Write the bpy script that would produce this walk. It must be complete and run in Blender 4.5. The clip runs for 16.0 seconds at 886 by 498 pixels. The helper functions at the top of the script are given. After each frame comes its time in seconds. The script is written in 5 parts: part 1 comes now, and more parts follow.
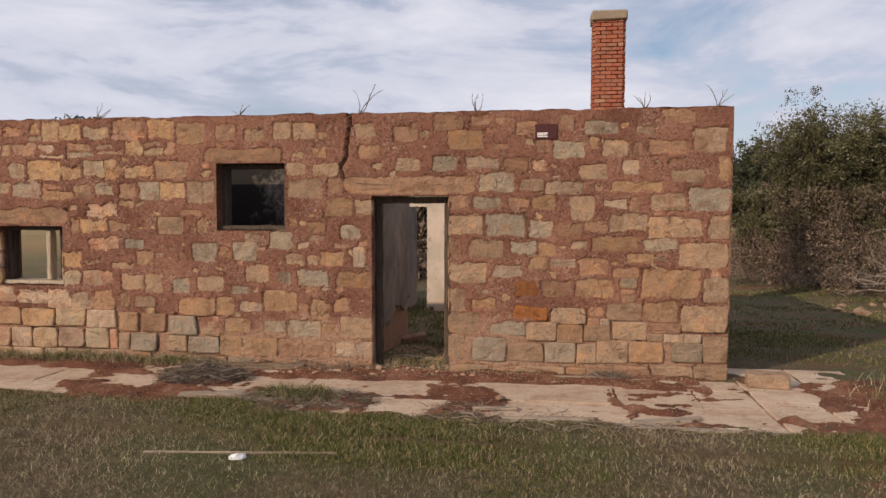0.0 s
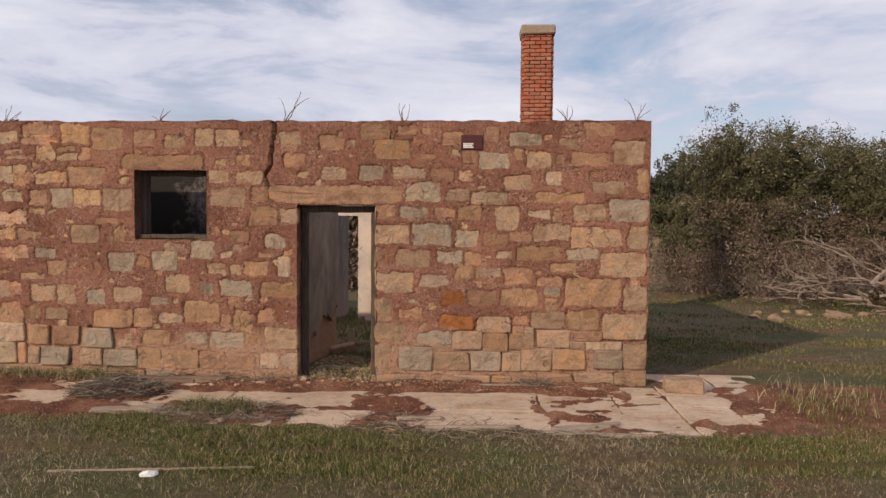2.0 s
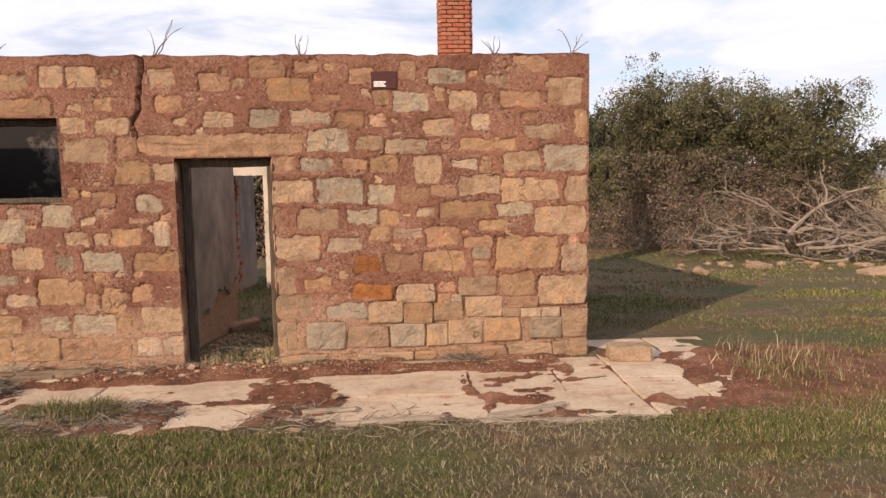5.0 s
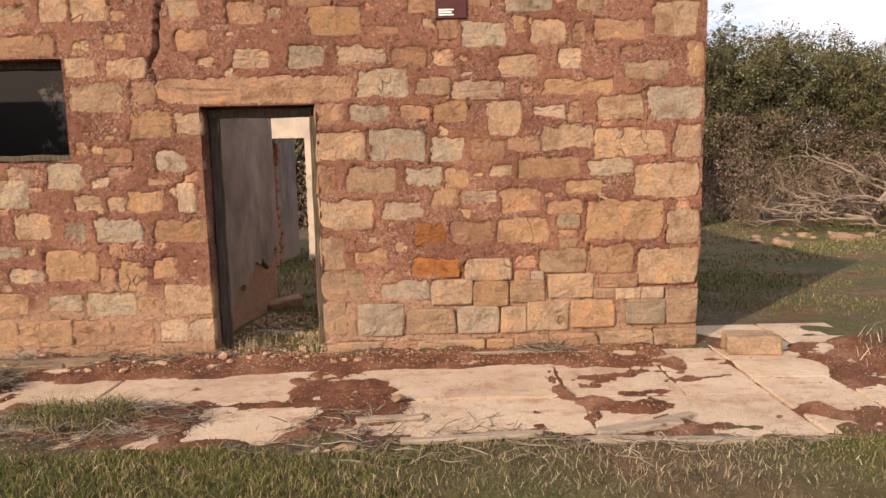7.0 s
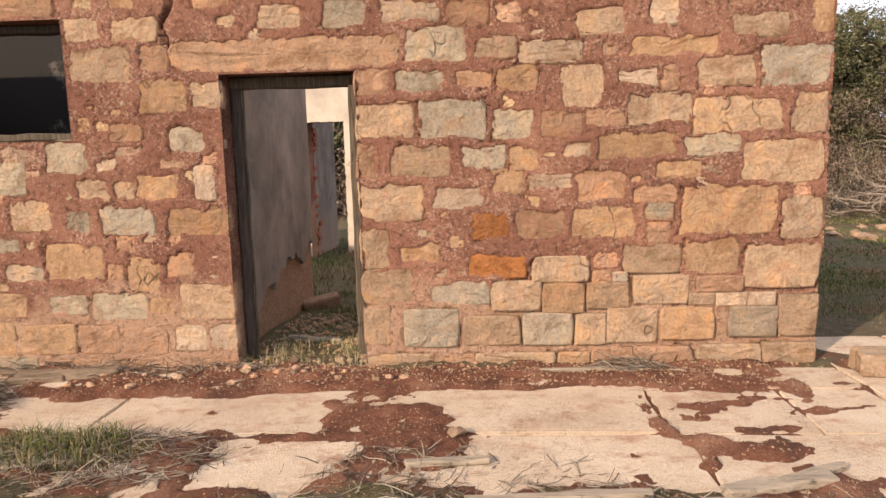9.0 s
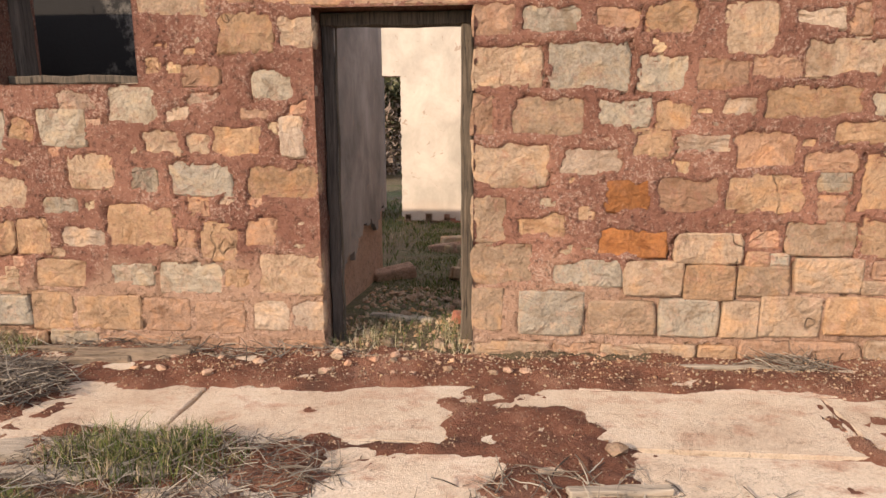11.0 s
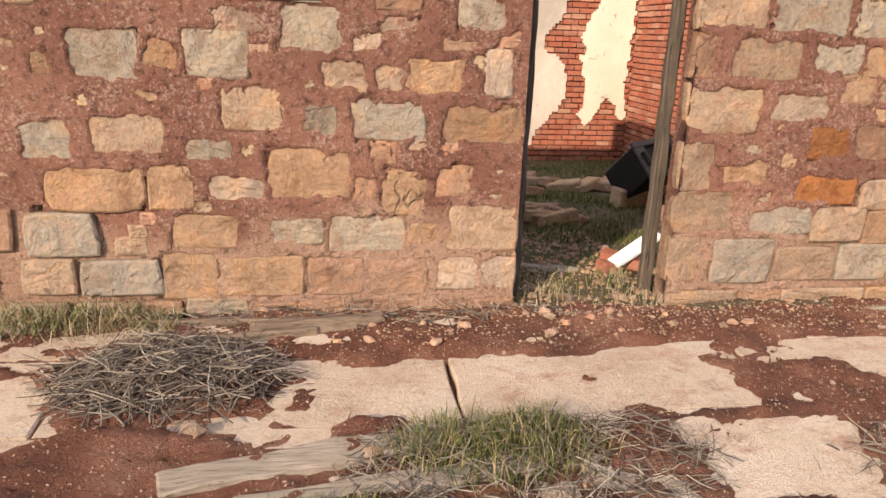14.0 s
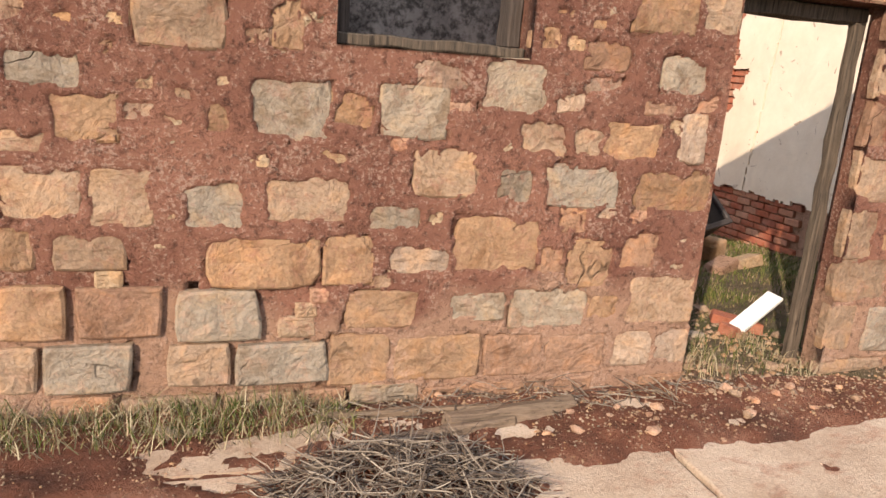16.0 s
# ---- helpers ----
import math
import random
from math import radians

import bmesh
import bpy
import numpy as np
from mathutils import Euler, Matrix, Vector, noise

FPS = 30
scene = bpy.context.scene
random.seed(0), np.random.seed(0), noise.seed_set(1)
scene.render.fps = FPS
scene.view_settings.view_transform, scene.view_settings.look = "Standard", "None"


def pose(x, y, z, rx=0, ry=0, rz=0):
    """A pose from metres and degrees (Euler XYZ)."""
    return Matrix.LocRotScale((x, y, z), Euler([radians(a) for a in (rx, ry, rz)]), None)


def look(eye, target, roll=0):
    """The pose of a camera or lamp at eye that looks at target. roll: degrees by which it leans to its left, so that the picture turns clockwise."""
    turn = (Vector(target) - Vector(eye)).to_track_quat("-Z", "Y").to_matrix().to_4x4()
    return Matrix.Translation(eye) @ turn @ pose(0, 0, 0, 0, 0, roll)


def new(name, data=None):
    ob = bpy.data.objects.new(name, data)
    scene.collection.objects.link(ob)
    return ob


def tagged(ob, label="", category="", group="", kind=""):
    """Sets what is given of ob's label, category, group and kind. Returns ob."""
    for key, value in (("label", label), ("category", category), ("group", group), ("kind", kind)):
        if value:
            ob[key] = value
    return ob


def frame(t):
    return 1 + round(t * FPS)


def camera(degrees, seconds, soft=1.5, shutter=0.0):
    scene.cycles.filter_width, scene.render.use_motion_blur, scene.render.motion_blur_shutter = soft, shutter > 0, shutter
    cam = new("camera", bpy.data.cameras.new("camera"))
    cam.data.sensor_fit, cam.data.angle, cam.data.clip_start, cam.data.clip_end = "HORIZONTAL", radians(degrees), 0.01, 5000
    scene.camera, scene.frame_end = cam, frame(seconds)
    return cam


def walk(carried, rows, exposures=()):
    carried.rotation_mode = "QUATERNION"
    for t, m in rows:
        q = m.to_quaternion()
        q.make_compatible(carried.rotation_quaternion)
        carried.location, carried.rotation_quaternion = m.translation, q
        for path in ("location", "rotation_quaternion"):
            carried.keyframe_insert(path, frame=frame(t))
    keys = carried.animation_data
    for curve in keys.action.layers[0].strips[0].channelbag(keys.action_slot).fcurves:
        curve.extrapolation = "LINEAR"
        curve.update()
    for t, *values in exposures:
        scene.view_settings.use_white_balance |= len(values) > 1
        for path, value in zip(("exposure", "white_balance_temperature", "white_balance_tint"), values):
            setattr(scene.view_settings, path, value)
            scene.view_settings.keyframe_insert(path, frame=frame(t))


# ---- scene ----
cam = camera(65.1, 16.0)
PATH = [
    (0, (0.299, -0.214, 1.9), (0.012, 1.762, 1.791), 0.1),
    (0.5, (0.35, -0.202, 1.9), (0.196, 1.788, 1.774), -0.5),
    (1, (0.408, -0.19, 1.891), (0.305, 1.802, 1.749), -1.0),
    (1.5, (0.405, -0.197, 1.887), (0.241, 1.791, 1.736), -2.0),
    (2, (0.418, -0.209, 1.901), (0.312, 1.786, 1.82), 0.4),
    (2.5, (0.443, -0.209, 1.883), (0.378, 1.786, 1.76), -1.1),
    (3, (0.479, -0.13, 1.858), (0.55, 1.859, 1.656), -1.9),
    (3.5, (0.47, 0.074, 1.85), (0.657, 2.047, 1.586), -0.4),
    (4, (0.434, 0.347, 1.866), (0.618, 2.327, 1.66), -1.1),
    (4.2, (0.49, 0.447, 1.87), (0.616, 2.435, 1.685), -1.6),
    (6.3, (0.326, 1.728, 1.682), (0.464, 3.712, 1.473), -0.2),
    (6.5, (0.314, 1.833, 1.682), (0.45, 3.817, 1.472), -0.7),
    (7, (0.197, 2.141, 1.664), (0.202, 4.122, 1.391), -1.2),
    (7.5, (0.176, 2.434, 1.637), (0.133, 4.412, 1.346), 0.2),
    (8, (0.18, 2.72, 1.623), (0.181, 4.699, 1.335), -0.4),
    (8.5, (0.126, 2.958, 1.597), (0.118, 4.948, 1.397), 0.2),
    (9, (0.031, 3.083, 1.573), (-0.076, 5.057, 1.274), -1.4),
    (9.5, (0.01, 3.27, 1.523), (-0.141, 5.238, 1.202), 1.3),
    (10, (-0.073, 3.452, 1.482), (-0.304, 5.404, 1.113), 1.1),
    (10.2, (-0.143, 3.512, 1.472), (-0.425, 5.456, 1.096), 0.8),
    (12.3, (-1.588, 3.993, 1.615), (-1.435, 5.926, 1.126), 0.4),
    (12.5, (-1.707, 3.989, 1.603), (-1.558, 5.918, 1.097), 1.8),
    (13, (-2.053, 4.133, 1.577), (-2.022, 6.055, 1.023), -2.8),
    (13.5, (-2.381, 4.176, 1.553), (-2.112, 6.092, 1.046), 3.4),
    (14, (-2.731, 4.17, 1.531), (-2.442, 6.059, 0.94), 2.1),
    (14.5, (-3.023, 4.315, 1.509), (-2.61, 6.185, 0.933), -1.0),
    (15, (-3.302, 4.46, 1.507), (-2.75, 6.289, 0.916), 4.3),
    (15.5, (-3.722, 4.615, 1.539), (-3.094, 6.42, 0.949), 0.7),
    (16, (-4.081, 4.837, 1.573), (-3.524, 6.694, 1.084), 4.2),
]
walk(cam, [(t, look(eye, target, roll)) for t, eye, target, roll in PATH],
     exposures=[(0.0, 0.0, 6500, 15), (2.5, 0.08, 6550, 16), (4.0, 0.42, 6700, 16), (7.0, 0.72, 6950, 16), (9.0, 0.95, 6600, 13), (10.0, 0.98, 6450, 12), (13.0, 0.97, 6250, 13), (16.0, 0.96, 6250, 13)])

# ---- world, sun ----
SUN_AZ, SUN_EL = radians(219.7), radians(23.3)
world = bpy.data.worlds.new("sky")
scene.world = world
world.use_nodes = True
wn, wl = world.node_tree.nodes, world.node_tree.links
bg = wn["Background"]
sky = wn.new("ShaderNodeTexSky")
sky.sky_type, sky.sun_disc = "NISHITA", False
sky.sun_elevation, sky.sun_rotation = SUN_EL, SUN_AZ
wc = wn.new("ShaderNodeTexCoord")
wm = wn.new("ShaderNodeMapping")
wm.inputs["Scale"].default_value = (1.6, 1.6, 5.5)
wl.new(wc.outputs["Generated"], wm.inputs["Vector"])
cloud = wn.new("ShaderNodeTexNoise")
cloud.inputs["Scale"].default_value, cloud.inputs["Detail"].default_value, cloud.inputs["Roughness"].default_value = 1.9, 9, 0.58
cloud.inputs["Distortion"].default_value = 0.35
wl.new(wm.outputs["Vector"], cloud.inputs["Vector"])
cr = wn.new("ShaderNodeValToRGB")
cr.color_ramp.elements[0].position, cr.color_ramp.elements[1].position = 0.30, 0.50
wl.new(cloud.outputs["Fac"], cr.inputs["Fac"])
cr2 = wn.new("ShaderNodeValToRGB")
cr2.color_ramp.elements[0].color, cr2.color_ramp.elements[1].color = (5.6, 6.0, 7.0, 1), (8.2, 8.4, 8.8, 1)
cr2.color_ramp.elements[0].position, cr2.color_ramp.elements[1].position = 0.45, 0.72
wl.new(cloud.outputs["Fac"], cr2.inputs["Fac"])
wmix = wn.new("ShaderNodeMixRGB")
wl.new(cr.outputs["Color"], wmix.inputs["Fac"])
wl.new(sky.outputs["Color"], wmix.inputs["Color1"])
wl.new(cr2.outputs["Color"], wmix.inputs["Color2"])
wl.new(wmix.outputs["Color"], bg.inputs["Color"])
bg.inputs["Strength"].default_value = 0.1
sun = new("sun", bpy.data.lights.new("sun", "SUN"))
sun.data.energy, sun.data.angle, sun.data.color = 3.3, radians(0.6), (1.0, 0.84, 0.65)
sun.matrix_world = look((0, 0, 30), (0.64 * 10, 0.77 * 10, 30 - 10 * math.tan(SUN_EL)))

# ---- materials ----


class Mat:
    """A small builder of node materials."""

    def __init__(self, name, rough=0.9, metal=0.0):
        self.m = bpy.data.materials.new(name)
        self.m.use_nodes = True
        self.n, self.l = self.m.node_tree.nodes, self.m.node_tree.links
        self.b = self.n["Principled BSDF"]
        self.b.inputs["Roughness"].default_value, self.b.inputs["Metallic"].default_value = rough, metal
        self.b.inputs["Specular IOR Level"].default_value = 0.25
        self.co = self.n.new("ShaderNodeTexCoord").outputs["Object"]
        self.geo = self.n.new("ShaderNodeNewGeometry")
        self.pos = self.geo.outputs["Position"]

    def noise(self, scale, detail=6, rough=0.6, stretch=None, dist=0.0):
        t = self.n.new("ShaderNodeTexNoise")
        t.inputs["Scale"].default_value, t.inputs["Detail"].default_value, t.inputs["Roughness"].default_value = scale, detail, rough
        t.inputs["Distortion"].default_value = dist
        src = self.pos
        if stretch:
            mp = self.n.new("ShaderNodeMapping")
            mp.inputs["Scale"].default_value = stretch
            self.l.new(src, mp.inputs["Vector"])
            src = mp.outputs["Vector"]
        self.l.new(src, t.inputs["Vector"])
        return t.outputs["Fac"]

    def ramp(self, fac, stops):
        r = self.n.new("ShaderNodeValToRGB")
        e = r.color_ramp.elements
        while len(e) < len(stops):
            e.new(0.5)
        for el, (p, c) in zip(e, stops):
            el.position = p
            el.color = (c, c, c, 1) if isinstance(c, (int, float)) else (*c, 1)
        self.l.new(fac, r.inputs["Fac"])
        return r.outputs["Color"]

    def mix(self, fac, a, b, mode="MIX"):
        x = self.n.new("ShaderNodeMixRGB")
        x.blend_type = mode
        for sock, v in zip((x.inputs["Fac"], x.inputs["Color1"], x.inputs["Color2"]), (fac, a, b)):
            if isinstance(v, (int, float)):
                sock.default_value = v
            elif isinstance(v, tuple):
                sock.default_value = (*v, 1)
            else:
                self.l.new(v, sock)
        return x.outputs["Color"]

    def math(self, op, a, b=0.0):
        x = self.n.new("ShaderNodeMath")
        x.operation = op
        for sock, v in zip(x.inputs, (a, b)):
            if isinstance(v, (int, float)):
                sock.default_value = v
            else:
                self.l.new(v, sock)
        return x.outputs[0]

    def axis(self, i):
        s = self.n.new("ShaderNodeSeparateXYZ")
        self.l.new(self.pos, s.inputs[0])
        return s.outputs[i]

    def bump(self, h, dist, strength=1.0):
        b = self.n.new("ShaderNodeBump")
        b.inputs["Distance"].default_value, b.inputs["Strength"].default_value = dist, strength
        self.l.new(h, b.inputs["Height"])
        self.l.new(b.outputs["Normal"], self.b.inputs["Normal"])

    def colour(self, c):
        if isinstance(c, tuple):
            self.b.inputs["Base Color"].default_value = (*c, 1)
        else:
            self.l.new(c, self.b.inputs["Base Color"])
        return self

    def random(self):
        return self.n.new("ShaderNodeObjectInfo").outputs["Random"]

    def island(self):
        return self.geo.outputs["Random Per Island"]


MORTAR_A, MORTAR_B, MORTAR_C = (0.22, 0.093, 0.060), (0.36, 0.168, 0.108), (0.60, 0.41, 0.30)


def mortar_colour(k):
    big = k.ramp(k.noise(1.3, 4), [(0.35, MORTAR_A), (0.65, MORTAR_B)])
    low = k.ramp(k.math("ADD", k.axis(2), k.math("MULTIPLY", k.noise(1.7, 3), 0.8)), [(0.85, 1.0), (1.5, 0.0)])
    big = k.mix(low, big, (0.45, 0.265, 0.17))
    grit = k.ramp(k.math("ADD", k.noise(60, 3, 0.7), k.math("MULTIPLY", k.math("SUBTRACT", k.noise(4, 4), 0.5), 0.5)), [(0.55, 0.0), (0.66, 1.0)])
    c = k.mix(k.math("MULTIPLY", grit, 0.55), big, MORTAR_C)
    lime = k.ramp(k.noise(9, 9, 0.82, dist=0.5), [(0.56, 0.0), (0.66, 0.6)])
    c = k.mix(lime, c, (0.47, 0.285, 0.19))
    dark = k.ramp(k.noise(26, 7, 0.8), [(0.35, 0.34), (0.49, 1.0)])
    return k.mix(1.0, c, dark, "MULTIPLY")


def m_mortar():
    k = Mat("red_earth_mortar", 0.97)
    k.colour(mortar_colour(k))
    k.bump(k.math("ADD", k.noise(16, 9, 0.8), k.math("MULTIPLY", k.noise(60, 4, 0.7), 0.7)), 0.036, 1.0)
    return k.m


STONES = [(0.0, (0.42, 0.275, 0.16)), (0.13, (0.35, 0.285, 0.20)), (0.26, (0.47, 0.305, 0.165)), (0.38, (0.34, 0.20, 0.12)), (0.50, (0.40, 0.32, 0.215)),
          (0.60, (0.46, 0.275, 0.14)), (0.70, (0.27, 0.18, 0.125)), (0.82, (0.52, 0.385, 0.27)), (0.92, (0.43, 0.225, 0.135)), (1.0, (0.32, 0.275, 0.205))]


def m_stone(name, per_object=True, fixed=None, smear=1.0):
    k = Mat(name, 0.92)
    if fixed:
        tone = k.ramp(k.random(), [(0.0, (0.78, 0.74, 0.70)), (0.5, (1.0, 1.0, 1.0)), (1.0, (1.14, 1.10, 1.04))])
        base = k.mix(1.0, fixed, tone, "MULTIPLY")
    else:
        rnd = k.random() if per_object else k.island()
        shift = k.math("ADD", rnd, k.math("MULTIPLY", k.math("SUBTRACT", k.noise(2.6, 3), 0.5), 0.22))
        base = k.ramp(shift, STONES)
    stain = k.ramp(k.noise(5.5, 5, 0.65, dist=0.6), [(0.33, (0.66, 0.54, 0.44)), (0.5, (1, 1, 1)), (0.68, (1.3, 1.08, 0.84))])
    base = k.mix(0.8, base, stain, "MULTIPLY")
    speck = k.ramp(k.noise(48, 5, 0.75), [(0.28, 0.52), (0.50, 1.0), (0.75, 1.30)])
    base = k.mix(0.8, base, speck, "MULTIPLY")
    smeared = k.ramp(k.noise(8.5, 9, 0.8), [(0.51, 0.0), (0.60, 1.0)])
    base = k.mix(k.math("MULTIPLY", smeared, 0.75 * smear), base, mortar_colour(k))
    vein = k.math("ABSOLUTE", k.math("SUBTRACT", k.noise(2.2, 3, 0.5, dist=0.4), 0.5))
    split = k.ramp(vein, [(0.0, 0.0), (0.010, 1.0)])
    some = k.ramp(k.noise(1.9, 2), [(0.56, 1.0), (0.62, 0.0)])
    split = k.math("MAXIMUM", split, some)
    k.colour(k.mix(1.0, base, k.ramp(split, [(0.0, 0.62), (1.0, 1.0)]), "MULTIPLY"))
    relief = k.math("ADD", k.noise(6, 9, 0.68, dist=0.6), k.math("MULTIPLY", k.noise(45, 4, 0.7), 0.18))
    k.bump(k.math("ADD", relief, k.math("MULTIPLY", split, 0.25)), 0.045, 1.0)
    return k.m


def m_ground():
    k = Mat("red_soil_and_turf", 0.98)
    x, y = k.axis(0), k.axis(1)
    red = k.ramp(k.noise(2.2, 6, 0.7), [(0.32, (0.10, 0.045, 0.028)), (0.5, (0.21, 0.082, 0.046)), (0.72, (0.37, 0.19, 0.12))])
    grey = k.ramp(k.noise(7, 7, 0.75), [(0.3, (0.07, 0.055, 0.03)), (0.55, (0.16, 0.115, 0.065)), (0.8, (0.28, 0.20, 0.12))])
    green = k.ramp(k.noise(12, 6, 0.7), [(0.3, (0.035, 0.055, 0.012)), (0.7, (0.11, 0.14, 0.035))])
    turf = k.mix(k.ramp(k.noise(0.55, 5, 0.65), [(0.45, 0.0), (0.65, 0.8)]), grey, green)
    # bare red soil against the house and in worn patches
    d = k.math("ADD", k.math("ABSOLUTE", k.math("SUBTRACT", y, 6.95)), k.math("MULTIPLY", k.math("SUBTRACT", k.noise(1.2, 6, 0.7), 0.5), 1.6))
    near = k.ramp(d, [(0.9, 1.0), (1.35, 0.0)])
    patch = k.ramp(k.math("ADD", k.noise(0.5, 7, 0.7, dist=0.5), k.math("MULTIPLY", k.ramp(k.math("DIVIDE", x, 8.0), [(0.0, 0.0), (0.5, 1.0)]), 0.06)), [(0.58, 0.0), (0.68, 0.9)])
    for cx, cy, rx, ry in ((1.35, 2.75, 1.0, 0.35), (3.3, 3.9, 0.7, 0.55), (-2.9, 3.4, 0.5, 0.25)):
        dx = k.math("DIVIDE", k.math("SUBTRACT", x, cx), rx)
        dy = k.math("DIVIDE", k.math("SUBTRACT", y, cy), ry)
        q = k.math("ADD", k.math("ADD", k.math("MULTIPLY", dx, dx), k.math("MULTIPLY", dy, dy)), k.math("MULTIPLY", k.math("SUBTRACT", k.noise(2.4, 7, 0.75), 0.5), 5.0))
        patch = k.math("MAXIMUM", patch, k.ramp(q, [(0.35, 0.95), (1.0, 0.0)]))
    soil = k.mix(k.math("MAXIMUM", near, patch), turf, red)
    far = k.ramp(k.math("DIVIDE", y, 400.0), [(0.06, 0.0), (0.12, 1.0)])
    ochre = k.ramp(k.noise(0.03, 5, 0.6), [(0.4, (0.30, 0.20, 0.09)), (0.6, (0.19, 0.17, 0.06))])
    soil = k.mix(far, soil, ochre)
    chips = k.ramp(k.noise(60, 2, 0.5), [(0.66, 0.0), (0.72, 1.0)])
    soil = k.mix(k.math("MULTIPLY", chips, 0.45), soil, (0.50, 0.36, 0.25))
    k.colour(soil)
    k.bump(k.math("ADD", k.noise(14, 9, 0.8), k.math("MULTIPLY", k.noise(80, 3), 0.4)), 0.05, 1.0)
    return k.m


def m_slab():
    k = Mat("worn_pink_concrete", 0.93)
    base = k.ramp(k.noise(1.8, 8, 0.7), [(0.3, (0.44, 0.31, 0.21)), (0.5, (0.58, 0.445, 0.32)), (0.7, (0.66, 0.535, 0.405))])
    tone = k.ramp(k.random(), [(0.0, (0.88, 0.86, 0.84)), (1.0, (1.06, 1.05, 1.04))])
    base = k.mix(1.0, base, tone, "MULTIPLY")
    stain = k.ramp(k.noise(4.0, 9, 0.78, stretch=(0.8, 1.2, 1)), [(0.52, 0.0), (0.66, 1.0)])
    base = k.mix(k.math("MULTIPLY", stain, 0.75), base, (0.36, 0.17, 0.10))
    fleck = k.ramp(k.noise(17, 8, 0.8, stretch=(0.7, 1.2, 1), dist=0.8), [(0.57, 0.0), (0.64, 1.0)])
    base = k.mix(k.math("MULTIPLY", fleck, 0.55), base, (0.25, 0.15, 0.09))
    grain = k.ramp(k.noise(90, 4, 0.8), [(0.3, 0.62), (0.5, 1.0), (0.7, 1.14)])
    base = k.mix(0.8, base, grain, "MULTIPLY")
    vein = k.math("ABSOLUTE", k.math("SUBTRACT", k.noise(2.1, 7, 0.72, dist=0.5), 0.5))
    crack = k.ramp(vein, [(0.0, 0.35), (0.006, 1.0)])
    few = k.ramp(k.noise(1.2, 3), [(0.5, 0.0), (0.58, 1.0)])
    base = k.mix(few, base, k.mix(1.0, base, crack, "MULTIPLY"))
    k.colour(base)
    k.bump(k.math("ADD", k.noise(11, 9, 0.8), k.math("MULTIPLY", k.noise(70, 4, 0.7), 0.4)), 0.016, 0.9)
    return k.m


def m_plaster(name, a, b, grime=0.5, low=(0.5, 0.36, 0.26), lowz=0.0):
    k = Mat(name, 0.9)
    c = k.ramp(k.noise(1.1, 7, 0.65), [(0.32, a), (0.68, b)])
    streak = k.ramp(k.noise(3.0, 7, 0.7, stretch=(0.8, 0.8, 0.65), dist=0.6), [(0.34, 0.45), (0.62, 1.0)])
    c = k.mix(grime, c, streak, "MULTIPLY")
    flake = k.ramp(k.noise(7, 4, 0.6, dist=0.8), [(0.655, 0.0), (0.675, 1.0)])
    high = k.ramp(k.math("ADD", k.axis(2), k.math("MULTIPLY", k.noise(1.5, 3), 0.6)), [(0.0, 0.0), (1.0, 1.0)])
    c = k.mix(k.math("MULTIPLY", flake, k.math("MULTIPLY", high, 0.7)), c, (0.30, 0.20, 0.14))
    lo = k.ramp(k.math("ADD", k.math("SUBTRACT", k.axis(2), lowz), k.math("MULTIPLY", k.noise(2.2, 5), 0.7)), [(0.35, 1.0), (0.75, 0.0)])
    c = k.mix(k.math("MULTIPLY", lo, 0.6), c, low)
    k.colour(c)
    k.bump(k.noise(16, 8, 0.7), 0.008, 0.7)
    return k.m


def m_soot():
    """Grey limewash with soot spots, near-black towards its western part."""
    k = Mat("sooty_grey_plaster", 0.92)
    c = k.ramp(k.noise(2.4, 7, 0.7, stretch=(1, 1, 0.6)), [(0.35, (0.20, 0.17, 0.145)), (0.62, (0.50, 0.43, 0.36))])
    # the grey drops raggedly to a flat near-black towards lower x
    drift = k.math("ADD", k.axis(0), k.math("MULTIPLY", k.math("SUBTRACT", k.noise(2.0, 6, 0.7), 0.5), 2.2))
    eastern = k.ramp(k.math("MULTIPLY", k.math("ADD", drift, 4.0), 0.5), [(0.08, 0.0), (0.42, 1.0)])
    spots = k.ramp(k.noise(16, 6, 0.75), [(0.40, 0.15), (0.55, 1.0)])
    k.colour(k.mix(eastern, (0.024, 0.021, 0.019), k.mix(0.85, c, spots, "MULTIPLY")))
    k.bump(k.noise(16, 8, 0.7), 0.008, 0.7)
    return k.m


def m_brick(name="red_brick"):
    k = Mat(name, 0.94)
    c = k.ramp(k.random(), [(0.0, (0.33, 0.095, 0.05)), (0.4, (0.42, 0.14, 0.075)), (0.75, (0.30, 0.10, 0.06)), (1.0, (0.50, 0.26, 0.16))])
    c = k.mix(0.8, c, k.ramp(k.noise(22, 6, 0.75), [(0.3, 0.5), (0.6, 1.1)]), "MULTIPLY")
    lime = k.ramp(k.noise(5, 8, 0.78), [(0.47, 0.0), (0.66, 0.7)])
    k.colour(k.mix(lime, c, (0.36, 0.19, 0.125)))
    k.bump(k.noise(30, 7, 0.75), 0.012, 0.9)
    return k.m


def m_wood(name, a, b, axis=2, rough=0.85):
    k = Mat(name, rough)
    st = [9, 9, 9]
    st[axis] = 0.5
    g = k.noise(6, 8, 0.7, stretch=tuple(st), dist=0.3)
    c = k.ramp(g, [(0.3, a), (0.7, b)])
    gap = k.ramp(k.noise(9, 4, 0.6, stretch=tuple(st)), [(0.30, 0.25), (0.42, 1.0)])
    k.colour(k.mix(1.0, c, gap, "MULTIPLY"))
    k.bump(g, 0.012, 1.0)
    return k.m


